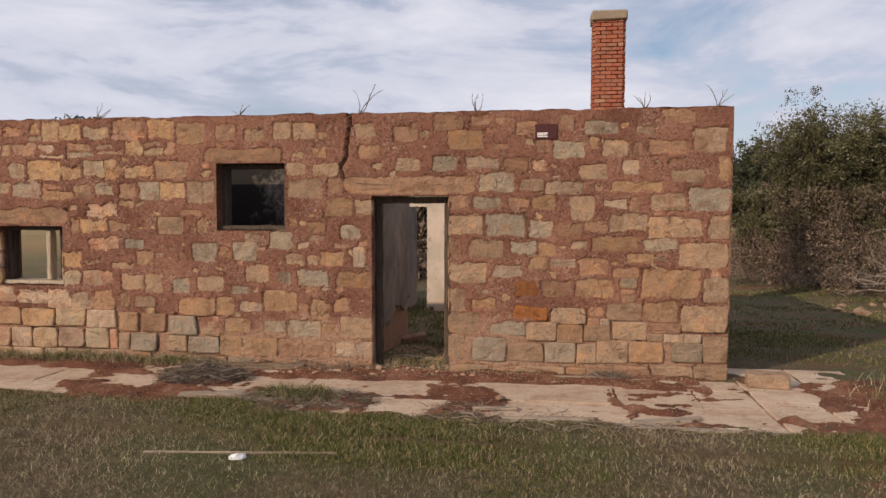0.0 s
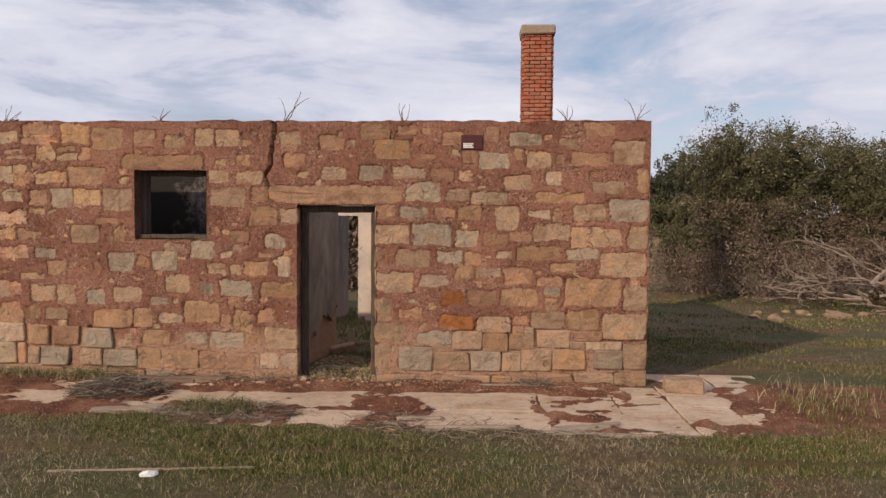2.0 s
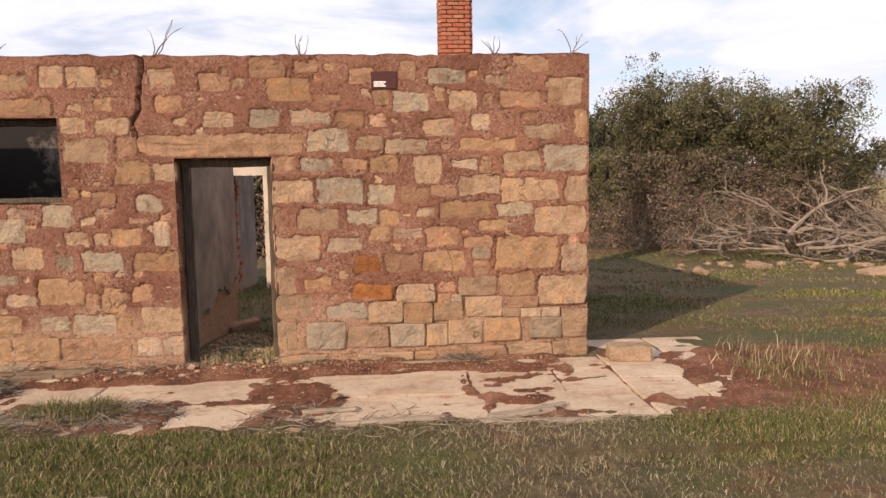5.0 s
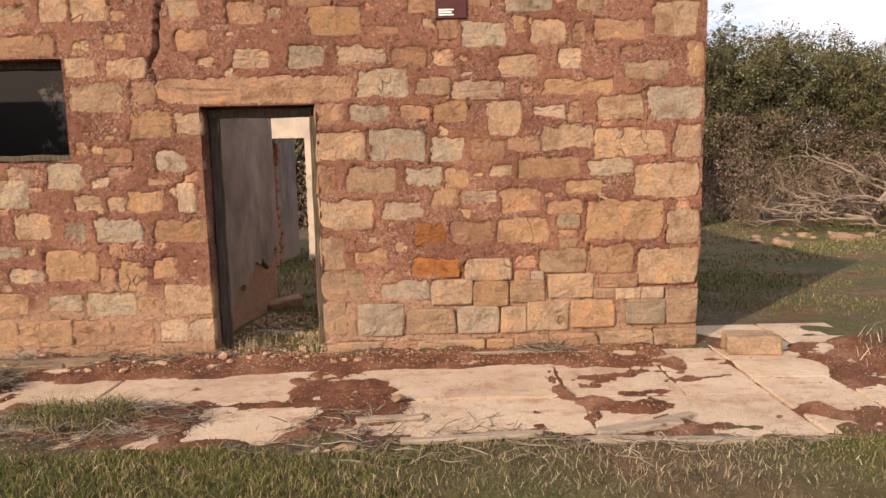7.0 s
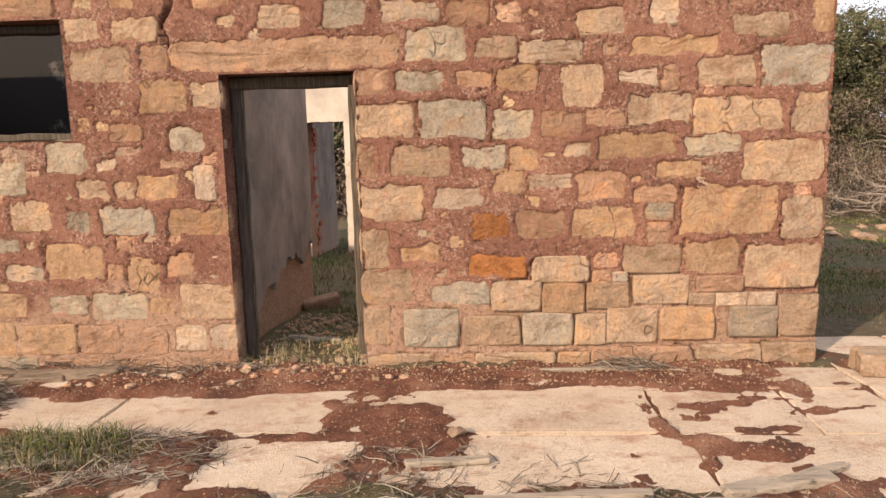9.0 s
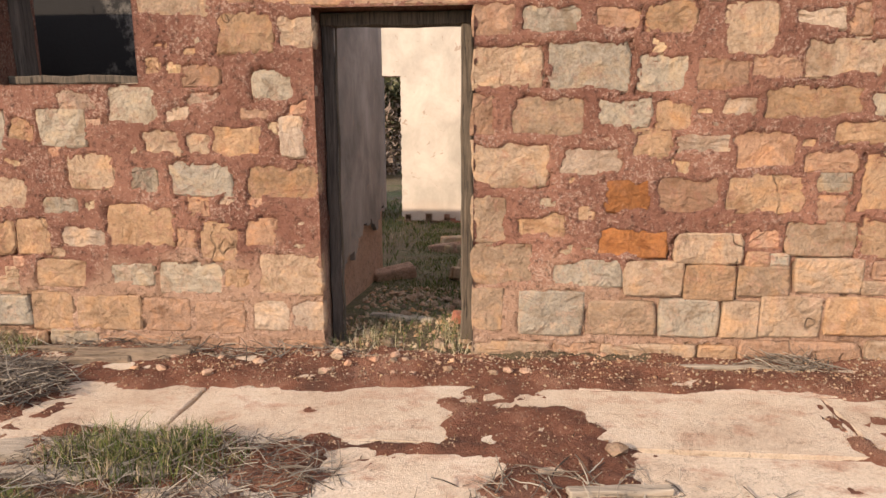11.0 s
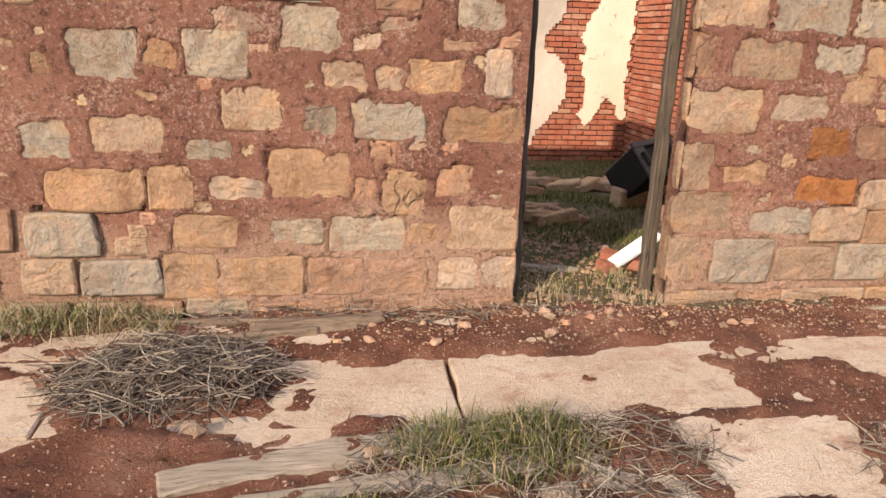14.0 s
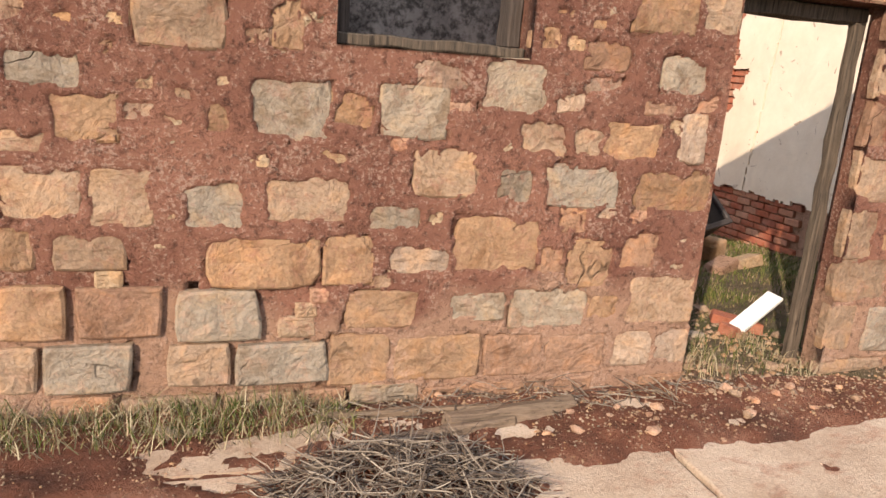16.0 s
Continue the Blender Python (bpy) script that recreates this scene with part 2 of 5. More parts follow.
def m_plain(name, c, rough=0.9, metal=0.0, var=0.35, scale=20):
    k = Mat(name, rough, metal)
    k.colour(k.mix(var, c, k.ramp(k.noise(scale, 6, 0.7), [(0.3, 0.3), (0.7, 1.3)]), "MULTIPLY"))
    k.bump(k.noise(scale * 2, 6, 0.7), 0.006, 0.6)
    return k.m


def m_blades(name, stops):
    k = Mat(name, 0.8)
    k.colour(k.ramp(k.island(), stops))
    k.b.inputs["Transmission Weight"].default_value = 0.0
    return k.m


MORTAR = m_mortar()
STONE = m_stone("sandstone")
STONE_FAR = m_stone("sandstone_joined", per_object=False)
STONE_BUFF = m_stone("buff_sandstone", fixed=(0.34, 0.24, 0.160), smear=0.7)
STONE_PALE = m_stone("pale_sandstone", fixed=(0.40, 0.30, 0.218), smear=0.25)
STONE_TAN = m_stone("tan_sandstone", fixed=(0.31, 0.188, 0.120), smear=0.7)
STONE_LINTEL = m_stone("pink_sandstone", fixed=(0.345, 0.216, 0.136), smear=0.5)
STONE_RUST = m_stone("rust_sandstone", fixed=(0.28, 0.115, 0.04), smear=0.3)
STONE_ORANGE = m_stone("orange_sandstone", fixed=(0.335, 0.212, 0.124), smear=0.7)
STONE_GREY = m_stone("grey_green_sandstone", fixed=(0.31, 0.255, 0.190), smear=0.6)
GROUND = m_ground()
SLAB = m_slab()
PLASTER = m_plaster("limewashed_plaster", (0.44, 0.37, 0.29), (0.66, 0.54, 0.43), 0.35, (0.62, 0.42, 0.30), -0.4)
# darker grey tone for the partition, cross wall and rear side wall
PLASTER_DARK = m_plaster("dark_grey_plaster", (0.20, 0.16, 0.13), (0.36, 0.29, 0.24), 0.75, (0.34, 0.22, 0.16), 0.0)
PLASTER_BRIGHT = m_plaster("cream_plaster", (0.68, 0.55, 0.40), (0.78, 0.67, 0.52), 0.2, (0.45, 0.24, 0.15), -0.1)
SOOT = m_soot()
BRICK = m_brick()
WOOD = m_wood("grey_weathered_wood", (0.03, 0.024, 0.018), (0.17, 0.125, 0.085))
WOOD_DARK = m_wood("dark_weathered_wood", (0.028, 0.022, 0.018), (0.12, 0.09, 0.07))
WOOD_X = m_wood("grey_plank_wood", (0.22, 0.17, 0.12), (0.44, 0.35, 0.26), axis=0)
WOOD_LOG = m_wood("brown_split_log", (0.10, 0.07, 0.045), (0.30, 0.21, 0.14), axis=0)
WOOD_PALE = m_wood("pale_wood", (0.36, 0.28, 0.19), (0.58, 0.47, 0.35))
IRON = m_plain("black_rusty_iron", (0.020, 0.016, 0.015), 0.6, 0.3)
IRON_FACE = m_plain("grey_enamel", (0.085, 0.07, 0.065), 0.5, 0.2)
WHITE = m_plain("white_painted_board", (0.82, 0.80, 0.76), 0.6, 0, 0.15)
CEMENT = m_plain("cement_cap", (0.30, 0.23, 0.16), 0.95)
PLAQUE = m_plain("dark_plaque", (0.07, 0.02, 0.02), 0.6, 0, 0.3)
TWIG = m_blades("dead_twigs", [(0.0, (0.06, 0.042, 0.03)), (0.5, (0.16, 0.12, 0.085)), (1.0, (0.34, 0.28, 0.21))])
DEADWOOD = m_plain("bleached_deadwood", (0.27, 0.21, 0.16), 0.9, 0, 0.6, 8)
BARK = m_plain("grey_bark", (0.10, 0.075, 0.055), 0.95, 0, 0.6, 12)
GRASS = m_blades("green_grass", [(0.0, (0.040, 0.055, 0.010)), (0.4, (0.095, 0.115, 0.022)), (0.65, (0.16, 0.155, 0.042)), (0.82, (0.25, 0.18, 0.085)), (1.0, (0.42, 0.31, 0.20))])
STRAW = m_blades("dry_grass", [(0.0, (0.12, 0.10, 0.05)), (0.5, (0.30, 0.24, 0.13)), (1.0, (0.50, 0.42, 0.27))])
LITTER = m_blades("dead_leaf_litter", [(0.0, (0.05, 0.025, 0.015)), (0.5, (0.14, 0.07, 0.04)), (1.0, (0.30, 0.20, 0.12))])
LEAF = m_blades("olive_leaves", [(0.0, (0.040, 0.042, 0.016)), (0.5, (0.085, 0.082, 0.034)), (0.85, (0.145, 0.13, 0.065)), (1.0, (0.25, 0.215, 0.135))])
LEAF_BROWN = m_blades("dry_twiggy_leaves", [(0.0, (0.09, 0.062, 0.045)), (0.6, (0.18, 0.125, 0.09)), (1.0, (0.32, 0.235, 0.175))])
LEAF_FAR = m_blades("far_leaves", [(0.0, (0.025, 0.03, 0.016)), (1.0, (0.075, 0.08, 0.045))])
HILL = m_plain("far_hills", (0.20, 0.19, 0.17), 1.0, 0, 0.3, 0.02)

# ---- mesh helpers ----


def mesh_ob(name, verts, faces, mat, parent=None, smooth=False):
    me = bpy.data.meshes.new(name)
    me.from_pydata([tuple(v) for v in verts], [], faces)
    me.materials.append(mat)
    if smooth:
        me.shade_smooth()
    me.update()
    ob = new(name, me)
    if parent:
        ob.parent = parent
    return ob


def part(name, bm, mat, parent=None, label=""):
    me = bpy.data.meshes.new(name)
    bmesh.ops.recalc_face_normals(bm, faces=bm.faces)
    bm.to_mesh(me)
    bm.free()
    me.materials.append(mat)
    ob = new(name, me)
    if parent:
        ob.parent = parent
    if label:
        ob["label"] = label
    return ob


def box_bm(x0, x1, y0, y1, z0, z1, bevel=0.0, bm=None):
    bm = bm or bmesh.new()
    r = bmesh.ops.create_cube(bm, size=1.0)
    for v in r["verts"]:
        v.co = Vector((x0 + (v.co.x + 0.5) * (x1 - x0), y0 + (v.co.y + 0.5) * (y1 - y0), z0 + (v.co.z + 0.5) * (z1 - z0)))
    if bevel:
        es = list({e for v in r["verts"] for e in v.link_edges})
        bmesh.ops.bevel(bm, geom=es, offset=bevel, segments=1, affect="EDGES")
    return bm


def rough(bm, amount, scale=6.0, cuts=0):
    if cuts:
        bmesh.ops.subdivide_edges(bm, edges=bm.edges[:], cuts=cuts, use_grid_fill=True)
    for v in bm.verts:
        v.co += noise.noise_vector(v.co * scale) * amount
    return bm


def holder(name, at=(0, 0, 0)):
    ob = new(name)
    ob.location = at
    ob.empty_display_size = 0.2
    return ob


def ground_z(x, y):
    """The yard is level before the house and falls gently behind it."""
    t = min(max(y - 8.4, 0.0), 12.0)
    z = -0.058 * t
    if y > 60:
        z -= 0.004 * (y - 60)
    return z


def tube(path, radii, sides=6, closed=True):
    """Vertices and faces of a bent, tapering limb."""
    vs, fs = [], []
    for i, (p, r) in enumerate(zip(path, radii)):
        a = Vector(path[min(i + 1, len(path) - 1)]) - Vector(path[max(i - 1, 0)])
        q = a.to_track_quat("Z", "Y")
        for j in range(sides):
            w = 2 * math.pi * j / sides
            vs.append(Vector(p) + q @ Vector((math.cos(w) * r, math.sin(w) * r, 0)))
    for i in range(len(path) - 1):
        for j in range(sides):
            fs.append((i * sides + j, i * sides + (j + 1) % sides, (i + 1) * sides + (j + 1) % sides, (i + 1) * sides + j))
    fs.append(tuple(range(sides))[::-1])
    fs.append(tuple((len(path) - 1) * sides + j for j in range(sides)))
    return vs, fs


def add_to(acc, vf):
    o = len(acc[0])
    acc[0].extend(vf[0])
    acc[1].extend([tuple(i + o for i in f) for f in vf[1]])


# ---- ground ----
rng = random.Random(4)


BARE_PAVING = [(-3.05, -0.90, 6.66, 7.22), (-3.3, -2.75, 6.56, 6.78), (-1.34, -0.66, 6.03, 6.50), (-0.10, 1.02, 6.12, 7.32), (1.12, 1.95, 6.62, 7.32),
               (1.68, 2.45, 5.98, 6.95), (2.0, 3.05, 6.35, 7.75), (-4.55, -3.93, 6.58, 7.10), (-8.2, -4.9, 6.3, 7.3), (1.15, 1.6, 6.2, 6.36)]


def dirt_cover(x, y):
    """How high the loose red soil lies above the paving, in metres."""
    wx = x + 0.16 * noise.fractal(Vector((x * 2.2, y * 2.2, 1.4)), 1.0, 2.0, 4)
    wy = y + 0.11 * noise.fractal(Vector((x * 2.2, y * 2.2, 8.9)), 1.0, 2.0, 4)
    bare_slab = 0.0
    for x0, x1, y0, y1 in BARE_PAVING:
        d = max(x0 - wx, wx - x1, y0 - wy, wy - y1)
        bare_slab = max(bare_slab, min(max(0.5 - d / 0.14, 0.0), 1.0))
    h = 0.032 - 0.050 * bare_slab + 0.024 * noise.fractal(Vector((x * 1.1, y * 1.9, 3.1)), 1.0, 2.0, 5)
    # turf edge along the front of the path
    edge = 5.75 + 0.12 * noise.noise(Vector((x * 1.1, 0, 0))) + (0.25 if x < -2.2 else 0)
    h += 0.06 * min(max((edge + 0.15 - y) / 0.3, 0.0), 1.0)
    side = 3.40 - 0.5 * max(0.0, 6.6 - y) + 0.15 * noise.noise(Vector((y * 2, 5, 0)))
    h += 0.06 * min(max((x - side) / 0.25, 0.0), 1.0)
    h += 0.032 * noise.fractal(Vector((x * 4.0, y * 6.0, 7.7)), 0.7, 2.0, 6)
    return min(max(h, -0.05), 0.07)


def near_path(x, y):
    return -9.5 < x < 5.0 and 5.2 < y < 7.86


def surface_z(x, y):
    z = ground_z(x, y)
    if near_path(x, y):
        return z + dirt_cover(x, y) - 0.0
    w = 0.025 * noise.fractal(Vector((x * 0.7, y * 0.7, 0)), 1.0, 2.0, 4)
    return z + w + (0.02 if y < 5.2 else 0.0)


def axis_steps(marks):
    out = [marks[0][0]]
    for (a, _), (b, step) in zip(marks, marks[1:]):
        n = max(1, round((b - a) / step))
        out += [a + (b - a) * (i + 1) / n for i in range(n)]
    return out


gx = axis_steps([(-900, 0), (-200, 100), (-40, 20), (-10, 1.2), (-9.5, 0.25), (-4.6, 0.08), (4.2, 0.03), (5.0, 0.1), (14, 0.4), (40, 2.0), (200, 20), (900, 100)])
gy = axis_steps([(-300, 0), (-40, 40), (-4, 3), (2.5, 0.25), (5.2, 0.12), (7.95, 0.03), (9, 0.12), (18, 0.3), (40, 1.5), (200, 10), (1600, 100)])
gv = [(x, y, surface_z(x, y)) for y in gy for x in gx]
nx = len(gx)
gf = [(j * nx + i, j * nx + i + 1, (j + 1) * nx + i + 1, (j + 1) * nx + i) for j in range(len(gy) - 1) for i in range(nx - 1)]
tagged(mesh_ob("ground", gv, gf, GROUND, smooth=True), "red soil yard with worn short green turf", "ground", kind="structure")

# ---- front wall of the house ----
WY, WB, WX0, WX1, WTOP = 7.88, 8.28, -11.0, 2.36, 3.06
OPEN = [(-1.74, -0.80, -0.2, 2.08), (-3.70, -2.82, 1.66, 2.48), (-6.72, -5.80, 0.94, 1.70)]


def crack_depth(x, z):
    cx = -2.0 - 0.10 * max(0.0, min(1.0, (3.0 - z) / 0.7)) + 0.05 * noise.noise(Vector((0, 0, z * 6)))
    if z > 2.28 and abs(x - cx) < 0.022:
        return 0.09
    return 0.0


def wall_top(x):
    return WTOP + 0.035 * noise.noise(Vector((x * 1.7, 4, 0))) + 0.02 * noise.noise(Vector((x * 7, 4, 0)))


wall_front = tagged(holder("wall_front"), "rubble sandstone house wall bedded in red earth mortar", "wall", kind="structure")



# layout of the stonework by courses (x0, x1, z0, z1, stone), then coursed rubble on the rest of the wall
ws = random.Random(17)
EAST_FOOT = [
    (-0.3, -0.02, 0, 0.08, STONE_TAN), (-0.01, 0.55, 0, 0.08, STONE_BUFF), (-0.8, -0.33, 0, 0.08, STONE_BUFF), (0.58, 0.79, 0, 0.08, STONE_ORANGE),
    (0.81, 1.51, 0, 0.12, STONE_TAN), (1.55, 1.98, 0, 0.13, STONE_BUFF), (2, 2.36, 0, 0.14, STONE_BUFF), (-0.1, 0.3, 0.15, 0.35, STONE_BUFF),
    (0.7, 0.9, 0.15, 0.36, STONE_BUFF), (0.33, 0.67, 0.15, 0.37, STONE_GREY), (-0.52, -0.13, 0.14, 0.41, STONE_GREY), (0.92, 1.26, 0.16, 0.4, STONE_BUFF),
    (1.29, 1.65, 0.18, 0.4, STONE_ORANGE), (-0.8, -0.62, 0.16, 0.43, STONE_BUFF), (1.76, 2.08, 0.2, 0.4, STONE_GREY), (2.1, 2.36, 0.2, 0.48, STONE_BUFF),
    (1.67, 1.87, 0.42, 0.5, STONE_PALE), (1.89, 2.06, 0.42, 0.5, STONE_PALE), (1.481, 1.65, 0.43, 0.5, STONE_BUFF),
]
EAST_LOW = [
    (0.47, 0.75, 0.38, 0.58, STONE_ORANGE), (0.78, 1.06, 0.41, 0.58, STONE_BUFF), (0.11, 0.45, 0.4, 0.6, STONE_BUFF), (-0.32, 0.09, 0.45, 0.61, STONE_GREY),
    (1.1, 1.469, 0.44, 0.63, STONE_BUFF), (1.53, 1.839, 0.52, 0.62, STONE_TAN), (-0.8, -0.44, 0.46, 0.7, STONE_BUFF), (0.4, 0.78, 0.61, 0.77, STONE_BUFF),
    (1.851, 2.36, 0.55, 0.84, STONE_BUFF), (-0.06, 0.34, 0.64, 0.8, STONE_RUST), (1.03, 1.41, 0.66, 0.85, STONE_BUFF), (1.44, 1.8, 0.65, 0.88, STONE_ORANGE),
    (-0.54, -0.26, 0.75, 0.88, STONE_ORANGE), (-0.8, -0.61, 0.72, 0.99, STONE_BUFF), (1.16, 1.33, 0.87, 1, STONE_TAN), (-0.02, 0.23, 0.91, 1.09, STONE_RUST),
    (0.27, 0.63, 0.91, 1.11, STONE_TAN), (0.67, 1.1, 0.91, 1.13, STONE_ORANGE), (2.09, 2.36, 0.88, 1.16, STONE_BUFF), (1.16, 1.35, 1.03, 1.13, STONE_GREY),
    (1.41, 2.05, 0.92, 1.25, STONE_ORANGE),
]
EAST_MID = [
    (-0.8, -0.36, 1.05, 1.31, STONE_BUFF), (1.09, 1.37, 1.15, 1.25, STONE_TAN), (-0.29, 0.06, 1.13, 1.28, STONE_PALE), (0.69, 1.03, 1.16, 1.36, STONE_TAN),
    (0.11, 0.34, 1.22, 1.38, STONE_ORANGE), (0.38, 0.67, 1.25, 1.35, STONE_PALE), (1.22, 1.53, 1.31, 1.43, STONE_ORANGE), (1.8, 2.36, 1.27, 1.54, STONE_BUFF),
    (-0.58, -0.16, 1.35, 1.56, STONE_BUFF), (0.25, 0.45, 1.39, 1.53, STONE_ORANGE), (-0.8, -0.66, 1.36, 1.58, STONE_TAN), (-0.1, 0.21, 1.4, 1.55, STONE_GREY),
    (0.6, 0.8, 1.46, 1.55, STONE_PALE), (0.84, 1.37, 1.45, 1.61, STONE_ORANGE), (1.42, 1.79, 1.46, 1.61, STONE_GREY), (0.46, 0.73, 1.61, 1.77, STONE_TAN),
    (0.13, 0.4, 1.6, 1.79, STONE_GREY), (1.47, 2.06, 1.61, 1.83, STONE_BUFF), (0.74, 1.024, 1.67, 1.79, STONE_TAN), (2.13, 2.36, 1.6, 1.86, STONE_BUFF),
    (-0.37, 0.08, 1.6, 1.87, STONE_GREY), (-0.8, -0.41, 1.62, 1.86, STONE_BUFF), (1.036, 1.46, 1.67, 1.87, STONE_BUFF),
]
EAST_HIGH = [
    (0.6, 0.87, 1.8, 2.06, STONE_BUFF), (1.26, 1.36, 1.9, 2.06, STONE_TAN), (0.96, 1.23, 1.93, 2.04, STONE_PALE), (0.17, 0.43, 1.92, 2.07, STONE_ORANGE),
    (-0.52, -0.2, 1.93, 2.06, STONE_GREY), (-0.8, -0.57, 1.92, 2.08, STONE_TAN), (-0.13, 0.12, 1.95, 2.05, STONE_TAN), (1.48, 1.86, 1.92, 2.1, STONE_BUFF),
    (1.91, 2.36, 1.9, 2.16, STONE_GREY), (0.32, 0.73, 2.1, 2.23, STONE_PALE), (1.03, 1.63, 2.12, 2.24, STONE_ORANGE), (0.01, 0.29, 2.14, 2.27, STONE_BUFF),
    (-0.46, -0.04, 2.12, 2.34, STONE_GREY), (1.71, 2.07, 2.23, 2.37, STONE_BUFF), (0.67, 1.01, 2.27, 2.43, STONE_BUFF), (2.21, 2.36, 2.24, 2.51, STONE_ORANGE),
    (1.19, 1.35, 2.33, 2.47, STONE_PALE), (-0.16, 0.11, 2.35, 2.5, STONE_TAN),
]
EAST_TOP = [
    (1.66, 1.86, 2.42, 2.49, STONE_TAN), (-0.62, -0.22, 2.39, 2.54, STONE_PALE), (0.39, 0.76, 2.51, 2.7, STONE_GREY), (1.29, 1.39, 2.54, 2.69, STONE_TAN),
    (0.95, 1.23, 2.52, 2.72, STONE_BUFF), (1.47, 1.86, 2.54, 2.7, STONE_TAN), (-0.3, -0.11, 2.61, 2.69, STONE_TAN), (0.21, 0.36, 2.58, 2.73, STONE_TAN),
    (0.82, 0.91, 2.6, 2.73, STONE_ORANGE), (1.93, 2.3, 2.56, 2.82, STONE_BUFF), (-0.82, -0.41, 2.62, 2.83, STONE_ORANGE), (1.31, 1.54, 2.76, 2.87, STONE_BUFF),
    (0.75, 1.12, 2.78, 2.91, STONE_GREY), (-0.03, 0.22, 2.76, 2.94, STONE_TAN), (0.46, 0.62, 2.81, 2.99, STONE_TAN), (-0.57, -0.33, 2.9, 3, STONE_TAN),
    (1.61, 1.96, 2.89, 3.03, STONE_TAN),
]
WEST_FOOT = [
    (-3.23, -2.98, 0, 0.06, STONE_TAN), (-2, -1.74, 0, 0.06, STONE_TAN), (-3.8, -3.61, 0, 0.07, STONE_TAN), (-2.97, -2.74, 0, 0.07, STONE_TAN),
    (-3.57, -3.25, 0, 0.09, STONE_GREY), (-4.15, -3.85, 0, 0.07, STONE_BUFF), (-2.71, -2.56, 0, 0.07, STONE_TAN), (-2.51, -2.3, 0, 0.08, STONE_TAN),
    (-2.58, -2.25, 0.1, 0.31, STONE_TAN), (-2.91, -2.61, 0.11, 0.32, STONE_TAN), (-4.1, -3.7, 0.13, 0.31, STONE_GREY), (-3.37, -2.94, 0.11, 0.33, STONE_ORANGE),
    (-1.94, -1.74, 0.13, 0.31, STONE_PALE), (-3.68, -3.4, 0.1, 0.35, STONE_ORANGE), (-2.2, -1.96, 0.13, 0.32, STONE_PALE), (-4.39, -4.14, 0.14, 0.32, STONE_BUFF),
    (-5.05, -4.92, 0.14, 0.33, STONE_BUFF), (-4.88, -4.55, 0.13, 0.33, STONE_GREY), (-4.87, -4.63, 0, 0.09, STONE_TAN), (-4.59, -4.2, 0, 0.07, STONE_BUFF),
]
WEST_LOW = [
    (-2.36, -2.19, 0.38, 0.53, STONE_ORANGE), (-2.79, -2.38, 0.36, 0.55, STONE_GREY), (-4.35, -4.01, 0.35, 0.57, STONE_GREY), (-3.61, -3.28, 0.39, 0.56, STONE_ORANGE),
    (-3.11, -2.83, 0.41, 0.55, STONE_GREY), (-2.14, -1.74, 0.36, 0.62, STONE_BUFF), (-2.5, -2.27, 0.58, 0.81, STONE_ORANGE), (-4.22, -3.75, 0.6, 0.81, STONE_ORANGE),
    (-2.65, -2.55, 0.65, 0.77, STONE_TAN), (-3.71, -3.5, 0.61, 0.82, STONE_ORANGE), (-3.42, -3.14, 0.66, 0.78, STONE_PALE), (-2.23, -2.02, 0.67, 0.83, STONE_TAN),
    (-3.11, -2.68, 0.66, 0.92, STONE_ORANGE), (-5.03, -4.8, 0.38, 0.6, STONE_ORANGE), (-4.74, -4.42, 0.38, 0.59, STONE_TAN), (-4.81, -4.56, 0.69, 0.83, STONE_BUFF),
    (-5.01, -4.9, 0.69, 0.85, STONE_ORANGE),
]
WEST_MID = [
    (-2.56, -2.44, 0.86, 0.96, STONE_TAN), (-3.52, -3.3, 0.87, 0.98, STONE_GREY), (-4.31, -4.08, 0.86, 1.06, STONE_GREY), (-3.99, -3.62, 0.9, 1.1, STONE_BUFF),
    (-2.18, -1.74, 0.97, 1.17, STONE_ORANGE), (-2.93, -2.76, 1.01, 1.16, STONE_GREY), (-2.68, -2.29, 0.99, 1.18, STONE_GREY), (-3.32, -3.02, 1.03, 1.23, STONE_BUFF),
    (-2.56, -2.39, 1.22, 1.37, STONE_BUFF), (-2.83, -2.59, 1.22, 1.39, STONE_BUFF), (-2.38, -2.08, 1.23, 1.42, STONE_ORANGE), (-4.22, -4.14, 1.25, 1.41, STONE_ORANGE),
    (-1.96, -1.83, 1.23, 1.46, STONE_PALE), (-4.04, -3.72, 1.25, 1.51, STONE_GREY), (-3.7, -3.54, 1.32, 1.46, STONE_ORANGE), (-3.49, -3.19, 1.29, 1.51, STONE_GREY),
    (-2.66, -2.53, 1.44, 1.51, STONE_PALE), (-2.2, -2.02, 1.45, 1.51, STONE_TAN), (-3.03, -2.71, 1.42, 1.65, STONE_GREY), (-2.11, -1.87, 1.56, 1.72, STONE_GREY),
    (-4.81, -4.56, 1.22, 1.4, STONE_ORANGE), (-4.68, -4.43, 0.87, 1.1, STONE_BUFF), (-4.94, -4.69, 1.42, 1.55, STONE_GREY), (-4.99, -4.71, 0.9, 1.1, STONE_BUFF),
]
